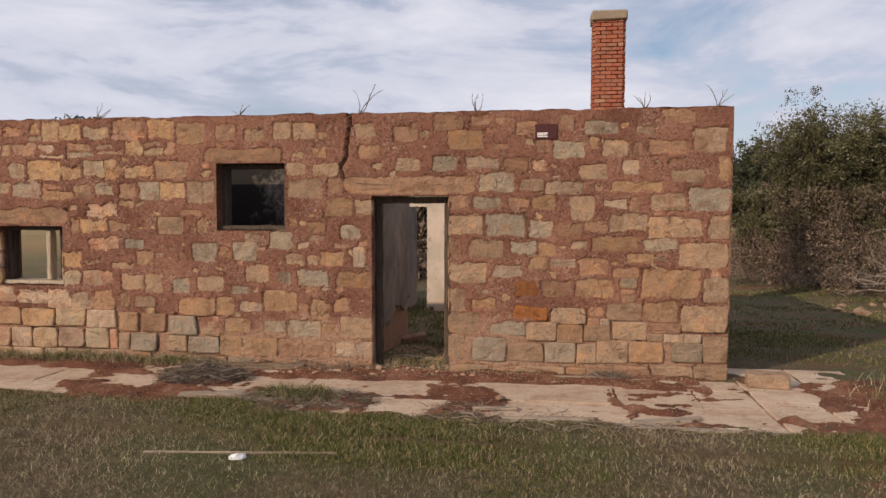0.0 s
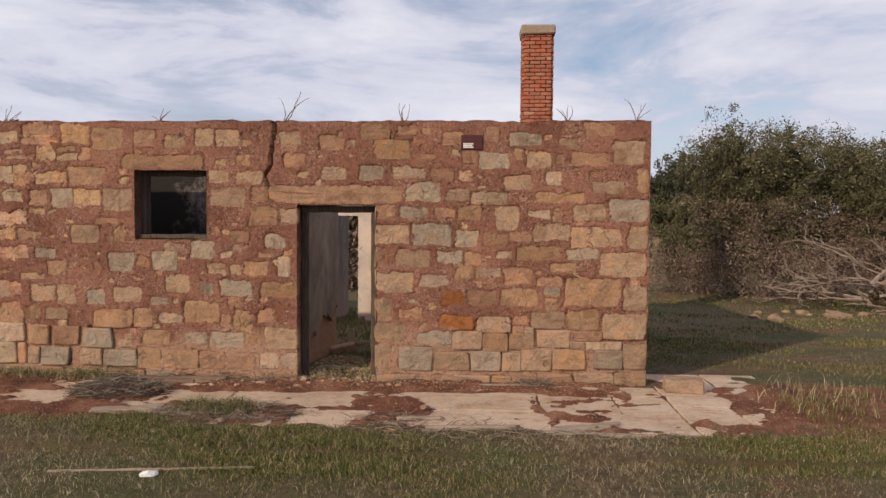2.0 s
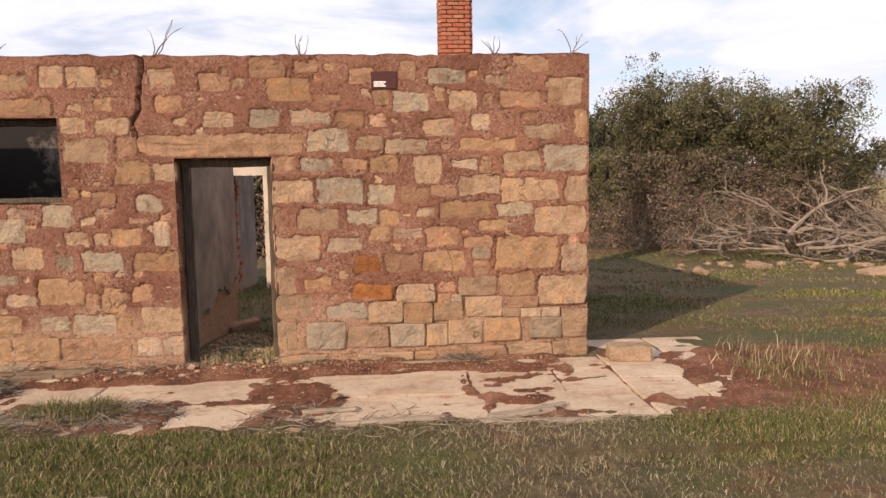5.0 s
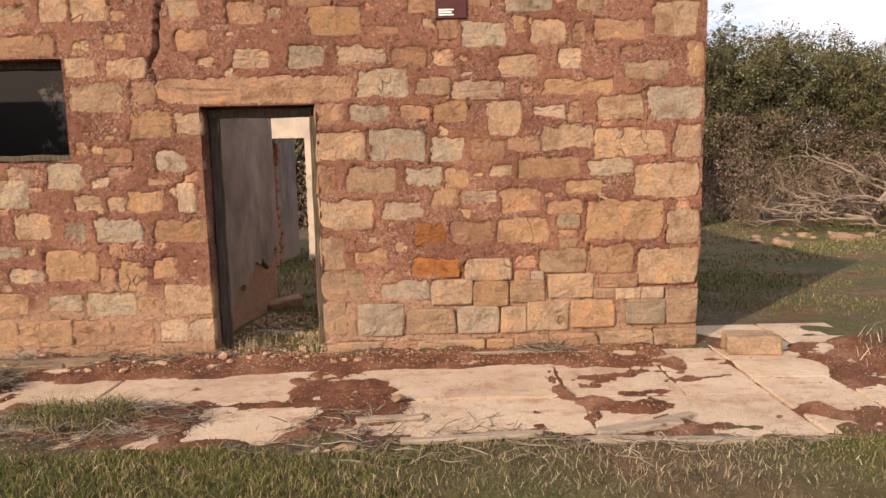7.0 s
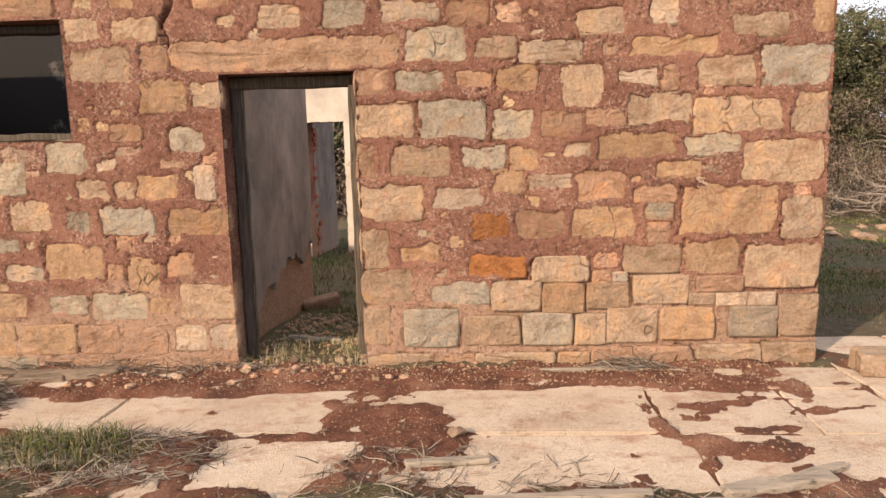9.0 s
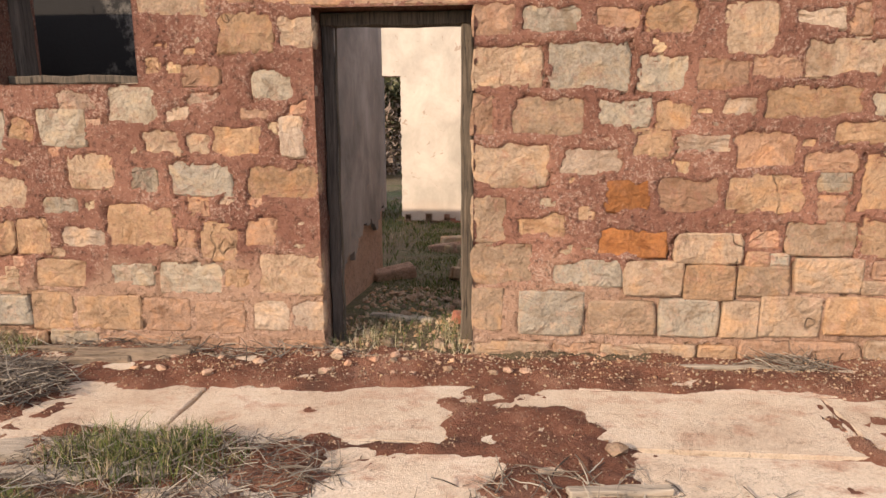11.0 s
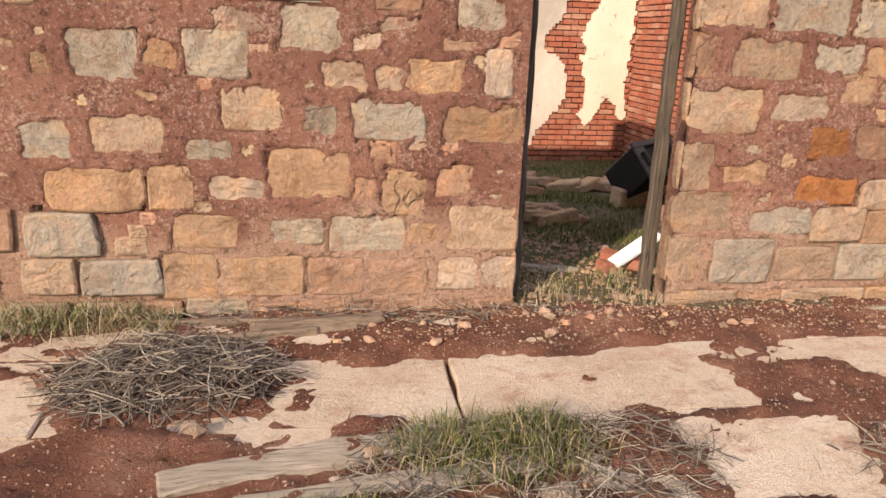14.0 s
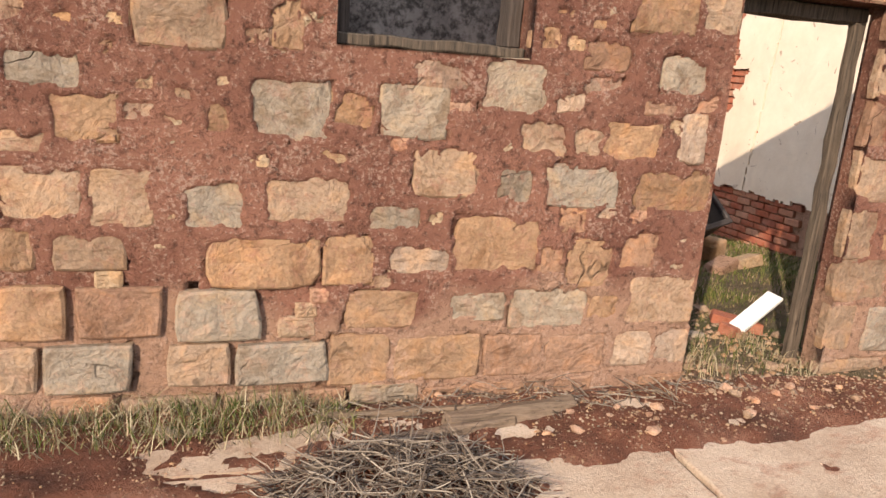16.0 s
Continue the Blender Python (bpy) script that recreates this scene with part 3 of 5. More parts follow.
WEST_TOP = [
    (-4.48, -4.15, 1.61, 1.81, STONE_BUFF), (-3.95, -3.84, 1.63, 1.829, STONE_ORANGE), (-2.54, -2.32, 1.65, 1.75, STONE_TAN), (-4.19, -3.91, 1.841, 1.93, STONE_TAN),
    (-2.31, -1.98, 1.84, 2.05, STONE_ORANGE), (-1.94, -1.74, 1.86, 2.04, STONE_BUFF), (-4.1, -3.73, 1.99, 2.27, STONE_BUFF), (-2.78, -2.35, 2.04, 2.29, STONE_BUFF),
    (-2.29, -2.1, 2.12, 2.28, STONE_TAN), (-2.47, -2.16, 2.32, 2.47, STONE_BUFF), (-2.79, -2.54, 2.33, 2.47, STONE_BUFF), (-1.45, -1.15, 2.38, 2.53, STONE_BUFF),
    (-1.01, -0.7, 2.37, 2.56, STONE_GREY), (-1.88, -1.63, 2.52, 2.68, STONE_TAN), (-2.48, -2.29, 2.54, 2.66, STONE_ORANGE), (-1.46, -1.18, 2.73, 2.88, STONE_TAN),
    (-3.33, -3.08, 2.73, 2.89, STONE_BUFF), (-1.94, -1.69, 2.77, 2.93, STONE_BUFF), (-3.7, -3.45, 2.76, 2.95, STONE_TAN), (-2.72, -2.43, 2.76, 2.96, STONE_BUFF),
    (-2.95, -2.74, 2.77, 2.96, STONE_BUFF), (-0.98, -0.64, 2.85, 3.03, STONE_TAN),
]
HERO = [(-2.08, -0.49, 2.10, 2.30, STONE_LINTEL), (-6.95, -5.72, 1.73, 1.93, STONE_LINTEL), (-4.22, -3.84, 2.72, 2.98, STONE_ORANGE), (-3.84, -2.86, 2.50, 2.66, STONE_LINTEL)]
HERO += EAST_FOOT + EAST_LOW + EAST_MID + EAST_HIGH + EAST_TOP + WEST_FOOT + WEST_LOW + WEST_MID + WEST_TOP


def clash(a, b, m=0.01):
    return a[0] < b[1] + m and a[1] > b[0] - m and a[2] < b[3] + m and a[3] > b[2] - m


def wave(x, z, course):
    return 0.05 * noise.noise(Vector((x * 1.1, course * 3.7, 2))) * min(1.0, z * 4)


rects = []
z, course = 0.0, 0
while z < 2.95:
    h = 0.125 if course == 0 else ws.uniform(0.19, 0.29) if z > 0.6 else ws.uniform(0.22, 0.28)
    h = min(h, 3.045 - z)
    if 3.045 - z - h < 0.12:
        h = 3.045 - z
    tight = z < 0.40
    stops = [WX0, WX1]
    for a, b, c, d in OPEN:
        if z + h * 0.6 > c and z + h * 0.4 < d:
            stops += [a, b]
    stops.sort()
    for s0, s1 in zip(stops[::2], stops[1::2]):
        x = s0
        while x < s1 - 0.08:
            w = min(ws.uniform(0.17, 0.50) if not tight else ws.uniform(0.22, 0.50), s1 - x)
            if s1 - x - w < 0.14:
                w = s1 - x
            edge0, edge1 = x == s0, x + w >= s1 - 1e-6
            gap = ws.uniform(0.006, 0.016) if tight else ws.uniform(0.015, 0.05)
            sh = 1.0 if tight or edge0 or edge1 else ws.choice((1.0, 1.0, 0.92, 0.8, 0.66))
            zz = z + (h - gap) * (1 - sh) * ws.random() + wave(x, z, course)
            split = not tight and not (edge0 or edge1) and ws.random() < 0.22
            x0, x1, z0, z1 = x + (0.0 if edge0 else gap / 2), x + w - (0.0 if edge1 else gap / 2), zz + gap / 2, zz + (h - gap) * sh + gap / 2
            bury = 0.0 if tight else ws.choice((-0.008, -0.004, 0.0, 0.006, 0.014, 0.024))
            if split:
                f = ws.uniform(0.35, 0.65)
                rects.append((x0, x1, z0, z0 + (z1 - z0) * f - 0.008, tight, False, bury * 0.4))
                rects.append((x0, x0 + (x1 - x0) * ws.uniform(0.5, 1.0), z0 + (z1 - z0) * f + 0.008, z1, tight, False, bury * 0.4))
            else:
                rects.append((x0, x1, z0, z1, tight, edge1 and s1 == WX1, bury))
            x += w
    z += h
    course += 1

laid = []
for rc in rects:
    if rc[0] > -5.05 and not (rc[1] < -3.7 and rc[2] > 1.85) and not (rc[0] < -4.35 and 0.9 > rc[3] > 0.6):
        continue
    bad = [h for h in HERO if clash(rc, h)]
    if bad:
        h0 = bad[0]
        x0, x1, z0, z1 = rc[:4]
        if x0 < h0[0] - 0.12 and x1 > h0[0]:
            rc = (x0, h0[0] - 0.025, *rc[2:])
        elif x1 > h0[1] + 0.12 and x0 < h0[1]:
            rc = (h0[1] + 0.025, *rc[1:])
        elif z1 > h0[3] + 0.07:
            rc = (x0, x1, h0[3] + 0.02, *rc[3:])
        elif z0 < h0[2] - 0.07:
            rc = (x0, x1, z0, h0[2] - 0.02, *rc[4:])
        else:
            continue
        if any(clash(rc, h, 0.0) for h in HERO):
            continue
    if any(clash((rc[0] + 0.01, rc[1] - 0.01, rc[2] + 0.01, rc[3] - 0.01), o, 0.0) for o in OPEN) or rc[3] - rc[2] < 0.05:
        continue
    cx = -2.06
    if rc[2] > 2.2 and rc[0] < cx < rc[1]:
        rc = (rc[0], cx - 0.05, *rc[2:]) if cx - rc[0] > rc[1] - cx else (cx + 0.05, *rc[1:])
    if not rc[4] and not rc[5] and ws.random() < 0.06:
        continue
    laid.append(rc)
# chips and half-buried stones pressed into the wide mortar beds
chips = []
for _ in range(2600):
    w, x, z = ws.choice((0.05, 0.08, 0.11, 0.16, 0.24)) * ws.uniform(0.8, 1.2), ws.uniform(-5.0, 2.2), ws.uniform(0.12, 2.92)
    rc = (x, x + w, z, z + w * ws.uniform(0.35, 0.75), False, False, ws.uniform(-0.004, 0.012))
    if rc[1] > 2.3 or rc[3] > 2.97 or (z > 2.2 and abs(x + w / 2 + 2.05) < 0.2) or any(clash(rc, h, 0.018) for h in HERO) or any(clash(rc, h, 0.02) for h in OPEN) or any(clash(rc, h, 0.03) for h in chips) or any(clash(rc, h, 0.03) for h in laid):
        continue
    chips.append(rc)
laid += chips
shown = {}
for rc in laid + [(*h[:4], h[3] < 0.66, False, 0.0) for h in HERO]:
    for i in range(math.floor((rc[0] - 0.1) / 0.25), math.floor((rc[1] + 0.1) / 0.25) + 1):
        for j in range(math.floor((rc[2] - 0.1) / 0.25), math.floor((rc[3] + 0.1) / 0.25) + 1):
            shown.setdefault((i, j), []).append(rc)


def mortar_gap(x, z):
    """How far a spot of the wall face lies outside the nearest stone; negative on a stone."""
    wx = x + 0.034 * noise.noise(Vector((x * 5, 3, z * 6))) + 0.024 * noise.noise(Vector((x * 17, 5, z * 19)))
    wz = z + 0.034 * noise.noise(Vector((x * 5, 13, z * 6))) + 0.024 * noise.noise(Vector((x * 17, 15, z * 19)))
    best = 0.2
    for r in shown.get((math.floor(x / 0.25), math.floor(z / 0.25)), ()):
        best = min(best, max(r[0] - wx, wx - r[1], r[2] - wz, wz - r[3]) + r[6] + (0.006 if not r[4] else 0.010))
    return best


def wall_depth(x, z):
    d = 0.006 * noise.fractal(Vector((x * 6, 0.3, z * 6)), 1.0, 2.0, 5) - 0.010
    low = min(max((0.85 - z) / 0.25, 0.0), 1.0)
    if low > 0:
        m = noise.noise(Vector((x * 0.9, 7, z * 1.5))) + 0.55 * min(max(abs(x + 1.6) - 2.0, -0.8), 1.2)
        d += 0.042 * min(max(m * 3, 0.05), 1.0) * low
    g = mortar_gap(x, z)
    if g < 0:
        d += min(0.045, -g * 2.6)
    elif g < 0.016 and noise.noise(Vector((x * 2.6, 31, z * 2.6))) > 0.12:
        d += 0.030
    if (x + 4.29) ** 2 + (z - 0.585) ** 2 < 0.028 ** 2:
        d += 0.10
    return d + crack_depth(x, z)


def front_face():
    st = 0.0155
    xs = axis_steps([(WX0, 0), (-6.72, 0.05), (-5.80, 0.02), (-3.70, st), (-2.82, st), (-1.74, st), (-0.80, st), (WX1, st)])
    zs = axis_steps([(-0.2, 0), (0.0, 0.1), (0.94, st), (1.66, st), (1.70, st), (2.08, st), (2.48, st), (WTOP, st)])

    def solid(i, j):
        x, z = (xs[i] + xs[i + 1]) / 2, (zs[j] + zs[j + 1]) / 2
        return not any(a < x < b and c < z < d for a, b, c, d in OPEN)
    vs, fs, idx = [], [], {}

    def vid(i, j, back=False):
        key = (i, j, back)
        if key not in idx:
            x, z = xs[i], zs[j]
            if j == len(zs) - 1:
                z = wall_top(x)
            idx[key] = len(vs)
            vs.append((x, 8.02 if back else WY + 0.004 + wall_depth(x, z), z))
        return idx[key]
    NI, NJ = len(xs) - 1, len(zs) - 1
    ok = [[solid(i, j) for j in range(NJ)] for i in range(NI)]
    for i in range(NI):
        for j in range(NJ):
            if not ok[i][j]:
                continue
            fs.append((vid(i, j), vid(i + 1, j), vid(i + 1, j + 1), vid(i, j + 1)))
            for di, dj, a, b in ((-1, 0, (i, j), (i, j + 1)), (1, 0, (i + 1, j + 1), (i + 1, j)), (0, -1, (i + 1, j), (i, j)), (0, 1, (i, j + 1), (i + 1, j + 1))):
                ii, jj = i + di, j + dj
                if not (0 <= ii < NI and 0 <= jj < NJ and ok[ii][jj]):
                    fs.append((vid(*b), vid(*a), vid(*a, True), vid(*b, True)))
    mesh_ob("mortar_face", vs, fs, MORTAR, wall_front, smooth=True)


def pierced_wall(name, x0, x1, y0, y1, z0, z1, holes, mat, parent):
    """A thick wall along x, built of butted blocks round its openings (x0, x1, z0, z1)."""
    bm = bmesh.new()
    cuts = sorted({x0, x1, *[h for a in holes for h in a[:2] if x0 < h < x1]})
    for a, b in zip(cuts, cuts[1:]):
        mid = (a + b) / 2
        spans = sorted((h[2], h[3]) for h in holes if h[0] < mid < h[1])
        z = z0
        for lo, hi in spans:
            if lo > z:
                box_bm(a, b, y0, y1, z, lo, bm=bm)
            z = hi
        if z < z1:
            box_bm(a, b, y0, y1, z, z1, bm=bm)
    return part(name, bm, mat, parent)


front_face()
SPLAY = [(OPEN[0][0], -0.55, -0.6, OPEN[0][3]), *OPEN[1:]]
pierced_wall("wall_core", WX0, WX1 - 0.02, 8.03, WB, -0.6, WTOP - 0.03, SPLAY, MORTAR, wall_front)

# ---- rooms behind ----
wall_right = tagged(holder("wall_right"), "gable wall of rubble stone, plastered inside", "wall", kind="structure")
part("wall_core", box_bm(1.985, WX1 - 0.03, WB, 15.6, -0.9, WTOP - 0.05), MORTAR, wall_right)

wall_back = tagged(holder("wall_back"), "sunlit plastered back wall with fallen plaster and red brick", "wall", kind="structure")
BY = 15.2
REAR_DOOR = (-2.95, -2.28, -1.0, 2.0)
pierced_wall("wall_core", -9.0, 1.985, BY + 0.05, BY + 0.45, -1.0, 3.05, [REAR_DOOR], MORTAR, wall_back)

wall_partition = tagged(holder("wall_partition"), "dark plaster partition wall, plaster fallen at its foot", "wall", kind="structure")
part("wall_core", box_bm(-2.14, -1.83, WB, 10.55, -0.6, 2.85), MORTAR, wall_partition)

wall_kitchen = tagged(holder("wall_kitchen"), "sooty plastered back wall of the small room, near-black to the west", "wall", kind="structure")
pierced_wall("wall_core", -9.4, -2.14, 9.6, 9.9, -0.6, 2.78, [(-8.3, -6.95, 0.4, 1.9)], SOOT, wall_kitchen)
wall_cross = tagged(holder("wall_cross"), "plastered cross wall between the rooms", "wall", kind="structure")
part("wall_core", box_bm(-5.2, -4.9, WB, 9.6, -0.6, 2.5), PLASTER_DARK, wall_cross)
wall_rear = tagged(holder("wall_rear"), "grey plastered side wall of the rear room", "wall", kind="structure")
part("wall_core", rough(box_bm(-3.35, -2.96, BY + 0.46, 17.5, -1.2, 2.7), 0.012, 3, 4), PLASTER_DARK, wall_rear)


def plaster_sheet(name, mat, parent, u0, u1, v0, v1, keep, place, step=0.04, thick=0.02, label="", skip=None):
    """A sheet of plaster on a wall, with the ragged outline where it has come off; place maps (u, v, out) into the room."""
    nu, nv = int((u1 - u0) / step), int((v1 - v0) / step)
    vs, fs, idx = [], [], {}

    def vid(i, j, back):
        if (i, j, back) not in idx:
            u, v = u0 + i * step, v0 + j * step
            ju, jv = (0.45 * step * noise.noise(Vector((u * 14, v * 14, 2))), 0.45 * step * noise.noise(Vector((u * 14, v * 14, 8))))
            idx[i, j, back] = len(vs)
            out = 0.0 if back else thick + 0.006 * noise.fractal(Vector((u * 2, v * 2, 1)), 1, 2, 3)
            vs.append(place(u + ju, v + jv, out))
        return idx[i, j, back]
    ok = {(i, j): keep(u0 + (i + 0.5) * step, v0 + (j + 0.5) * step) for i in range(nu) for j in range(nv)}
    for (i, j), k in ok.items():
        if not k:
            continue
        fs.append((vid(i, j, 0), vid(i + 1, j, 0), vid(i + 1, j + 1, 0), vid(i, j + 1, 0)))
        for di, dj, a, b in ((-1, 0, (i, j), (i, j + 1)), (1, 0, (i + 1, j + 1), (i + 1, j)), (0, -1, (i + 1, j), (i, j)), (0, 1, (i, j + 1), (i + 1, j + 1))):
            if not ok.get((i + di, j + dj), False):
                fs.append((vid(*b, 0), vid(*a, 0), vid(*a, 1), vid(*b, 1)))
    ob = mesh_ob(name, vs, fs, mat, parent)
    if label:
        ob["label"] = label
    return ob


def wob(u, v, s=2.5):
    return noise.fractal(Vector((u * s, v * s, 5)), 1.0, 2.0, 4)


# partition: plaster gone at the foot, more towards the far end
def keep_partition(y, z):
    return z > 0.10 + 0.42 * min(1.0, (y - WB) / 1.0) + 0.16 * wob(y, z, 3)


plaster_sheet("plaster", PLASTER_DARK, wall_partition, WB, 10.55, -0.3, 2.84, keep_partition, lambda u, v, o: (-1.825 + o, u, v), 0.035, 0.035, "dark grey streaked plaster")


# back wall: plaster to the west, a ragged brick scar, a cream strip by the corner
def scar(z):
    return 0.62 + 0.30 * math.sin((z - 0.2) * 2.6) * (1 if z < 1.3 else 0.3) + (0.55 * (z - 1.5) if z > 1.5 else 0)


def keep_back(x, z):
    if -2.95 < x < -2.28 and z < 2.0:
        return False
    hole = 0.08 > min(abs((x + 1.24) % 0.34 - 0.05), 1) * 1.6 and -0.36 < z < -0.26
    return x < scar(z) - 0.1 + 0.10 * wob(x, z, 3) and z > -0.33 + 0.03 * wob(x, z, 5) and not hole


def keep_strip(x, z):
    left = scar(z) + 0.42 + (0.18 if z > 1.3 else 0)
    return left - 0.15 + 0.09 * wob(x, z, 4) < x < 1.86 + 0.08 * wob(x, z, 5) and z > 0.42 + 0.22 * math.sin(x * 9) + 0.08 * wob(x, z, 6)


plaster_sheet("plaster", PLASTER, wall_back, -9.0, 1.97, -0.55, 3.0, keep_back, lambda u, v, o: (u, BY + 0.01 - o, v), 0.05, 0.03, "grey and pink limewashed plaster with flakes")
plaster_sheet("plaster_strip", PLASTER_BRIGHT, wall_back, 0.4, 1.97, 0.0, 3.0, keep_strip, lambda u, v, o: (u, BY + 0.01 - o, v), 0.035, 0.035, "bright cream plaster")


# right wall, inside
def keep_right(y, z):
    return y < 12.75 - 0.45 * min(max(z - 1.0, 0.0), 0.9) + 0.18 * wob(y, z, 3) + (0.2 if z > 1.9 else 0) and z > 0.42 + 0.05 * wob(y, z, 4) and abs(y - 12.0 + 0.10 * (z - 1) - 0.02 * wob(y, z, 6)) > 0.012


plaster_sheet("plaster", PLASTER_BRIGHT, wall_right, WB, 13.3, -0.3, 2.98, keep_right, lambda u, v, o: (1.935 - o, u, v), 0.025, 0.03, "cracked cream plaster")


def brick_mesh(l, h, d, seed):
    r = random.Random(seed)
    bm = box_bm(-l / 2, l / 2, -d / 2, d / 2, -h / 2, h / 2)
    bmesh.ops.bevel(bm, geom=bm.edges[:], offset=0.007, segments=1, affect="EDGES")
    for v in bm.verts:
        v.co += Vector((r.uniform(-1, 1), r.uniform(-1, 1), r.uniform(-1, 1))) * 0.004
    me = bpy.data.meshes.new("brick")
    bmesh.ops.recalc_face_normals(bm, faces=bm.faces)
    bm.to_mesh(me)
    bm.free()
    me.materials.append(BRICK)
    return me


BRICKS = [brick_mesh(0.225, 0.072, 0.11, i) for i in range(5)]
HALVES = [brick_mesh(0.108, 0.072, 0.11, i + 9) for i in range(3)]


def brick(parent, me, m):
    ob = new("brick", me)
    ob.parent = parent
    ob.matrix_basis = m
    return ob


br = random.Random(8)


def brick_face(parent, u0, u1, v0, v1, want, place_rot):
    row, v = 0, v0
    while v < v1:
        u = u0 - (0.118 if row % 2 else 0)
        while u < u1:
            if want(u + 0.115, v + 0.04):
                brick(parent, br.choice(BRICKS), place_rot(u + 0.115, v + 0.04, br.uniform(-0.008, 0.012)))
            u += 0.237
        v += 0.086
        row += 1


brick_face(wall_back, 0.15, 1.9, -0.75, 2.5, lambda u, v: u > scar(v) - 0.42 + 0.1 * wob(u, v), lambda u, v, o: pose(u, BY + 0.055 - o, v, 0, 0, 0))
brick_face(wall_back, -1.5, 0.2, -0.75, -0.32, lambda u, v: True, lambda u, v, o: pose(u, BY + 0.06 - o, v, 0, 0, 0))
brick_face(wall_right, 11.2, 15.2, -0.6, 2.6, lambda u, v: u > 11.7 or v < 0.5, lambda u, v, o: pose(1.995 - o, u, v, 0, 0, 90))

brick_face(wall_rear, BY + 0.47, 16.5, -1.0, 2.5, lambda u, v: u < 15.75 + 0.3 * wob(u, v), lambda u, v, o: pose(-2.985 + o, u, v, 0, 0, 90))

# ---- chimney ----
chimney = tagged(holder("chimney", (1.665, 15.62, 0)), "tall red brick chimney with a cement cap", "chimney")
part("core", box_bm(-0.30, 0.30, -0.165, 0.30, 2.6, 6.05), MORTAR, chimney)
part("core", box_bm(-0.315, 0.315, 0.04, 0.315, -1.0, 2.6), MORTAR, chimney)
part("cap", rough(box_bm(-0.38, 0.38, -0.28, 0.38, 6.03, 6.24, 0.03), 0.015, 5), CEMENT, chimney, "brown cement cap slab")
for row in range(35):
    z = 3.10 + row * 0.086
    for side, (sx, sy, turn, n0) in enumerate(((0, -0.165, 0, 0), (-0.295, 0.075, 90, 1), (0.295, 0.075, 90, 1))):
        half = 0.295 if side == 0 else 0.24
        u = -half - (0.115 if (row + n0) % 2 else 0.0)
        while u < half - 0.02:
            a, b = max(u, -half - 0.012), min(u + 0.225, half + 0.012)
            if b - a > 0.06:
                m = pose(sx, sy, z, 0, 0, turn) @ pose((a + b) / 2, br.uniform(-0.004, 0.005), 0)
                me = br.choice(BRICKS) if b - a > 0.17 else br.choice(HALVES)
                brick(chimney, me, m)
            u += 0.237

# ---- timber door frame and window frames ----


def timber(name, x0, x1, y0, y1, z0, z1, mat, parent, label="", seed=0, amount=0.010):
    bm = box_bm(x0, x1, y0, y1, z0, z1, 0.008)
    long = max(range(3), key=lambda i: (x1 - x0, y1 - y0, z1 - z0)[i])
    es = [e for e in bm.edges if abs((e.verts[0].co - e.verts[1].co)[long]) > 0.5 * (x1 - x0, y1 - y0, z1 - z0)[long]]
    bmesh.ops.subdivide_edges(bm, edges=es, cuts=14, use_grid_fill=True)
    for v in bm.verts:
        v.co += noise.noise_vector(v.co * 7 + Vector((seed, seed, 0))) * amount
    return part(name, bm, mat, parent, label)


door_frame = tagged(holder("door_frame_1", (-1.27, 8.06, 0)), "weathered split grey timber door frame without a door", "door frame", kind="structure")
timber("post", -0.462, -0.395, -0.01, 0.06, -0.02, 2.05, WOOD_DARK, door_frame, "blackened split post", 1, 0.016)
timber("inner_stop", -0.392, -0.380, 0.02, 0.05, 0.0, 2.0, WOOD, door_frame, "", 5)
timber("post", 0.385, 0.464, -0.02, 0.035, -0.02, 2.05, WOOD, door_frame, "grey split post", 2, 0.014)
timber("head", -0.465, 0.465, -0.02, 0.12, 1.995, 2.072, WOOD, door_frame, "", 3)

window_high = tagged(holder("window_1", (-3.26, 8.0, 1.66)), "small glassless window with dark timber frame", "window", kind="structure")
timber("window_sill", -0.435, 0.435, -0.06, 0.22, 0.005, 0.055, WOOD, window_high)
timber("window_frame", -0.437, -0.37, 0.02, 0.16, 0.058, 0.81, WOOD_DARK, window_high, "", 2)
timber("window_frame", 0.37, 0.437, 0.02, 0.16, 0.058, 0.81, WOOD_DARK, window_high, "", 3)
timber("window_frame", -0.368, 0.368, 0.02, 0.16, 0.76, 0.815, WOOD_DARK, window_high, "", 4)
window_low = tagged(holder("window_2", (-6.26, 8.0, 0.94)), "glassless window with pale timber mullions", "window", kind="structure")
timber("window_sill", -0.455, 0.455, -0.07, 0.25, 0.005, 0.05, WOOD_PALE, window_low)
timber("window_frame", -0.455, -0.385, 0.02, 0.16, 0.053, 0.75, WOOD_DARK, window_low, "", 2)
timber("window_frame", 0.385, 0.455, -0.02, 0.16, 0.053, 0.75, WOOD_PALE, window_low, "pale bleached jamb", 3)
timber("mullion", 0.13, 0.19, 0.0, 0.12, 0.053, 0.70, WOOD_PALE, window_low, "pale bleached post", 3)
timber("mullion", 0.25, 0.34, 0.10, 0.20, 0.053, 0.70, WOOD_DARK, window_low, "", 4)
timber("window_frame", -0.383, 0.383, 0.02, 0.16, 0.702, 0.752, WOOD_DARK, window_low, "", 5)

# plaque high on the wall
plaque = tagged(holder("wall_plaque", (0.315, 7.865, 2.80)), "small dark maroon plaque with a white lettered strip", "plaque")
part("plate", box_bm(-0.125, 0.125, -0.008, 0.02, -0.075, 0.095, 0.004), PLAQUE, plaque)
for i in range(3):
    part("lettering", box_bm(-0.10, 0.02 - 0.015 * (i % 2), -0.0125, -0.0085, -0.052 + i * 0.019, -0.04 + i * 0.019), WHITE, plaque, "white unreadable writing")

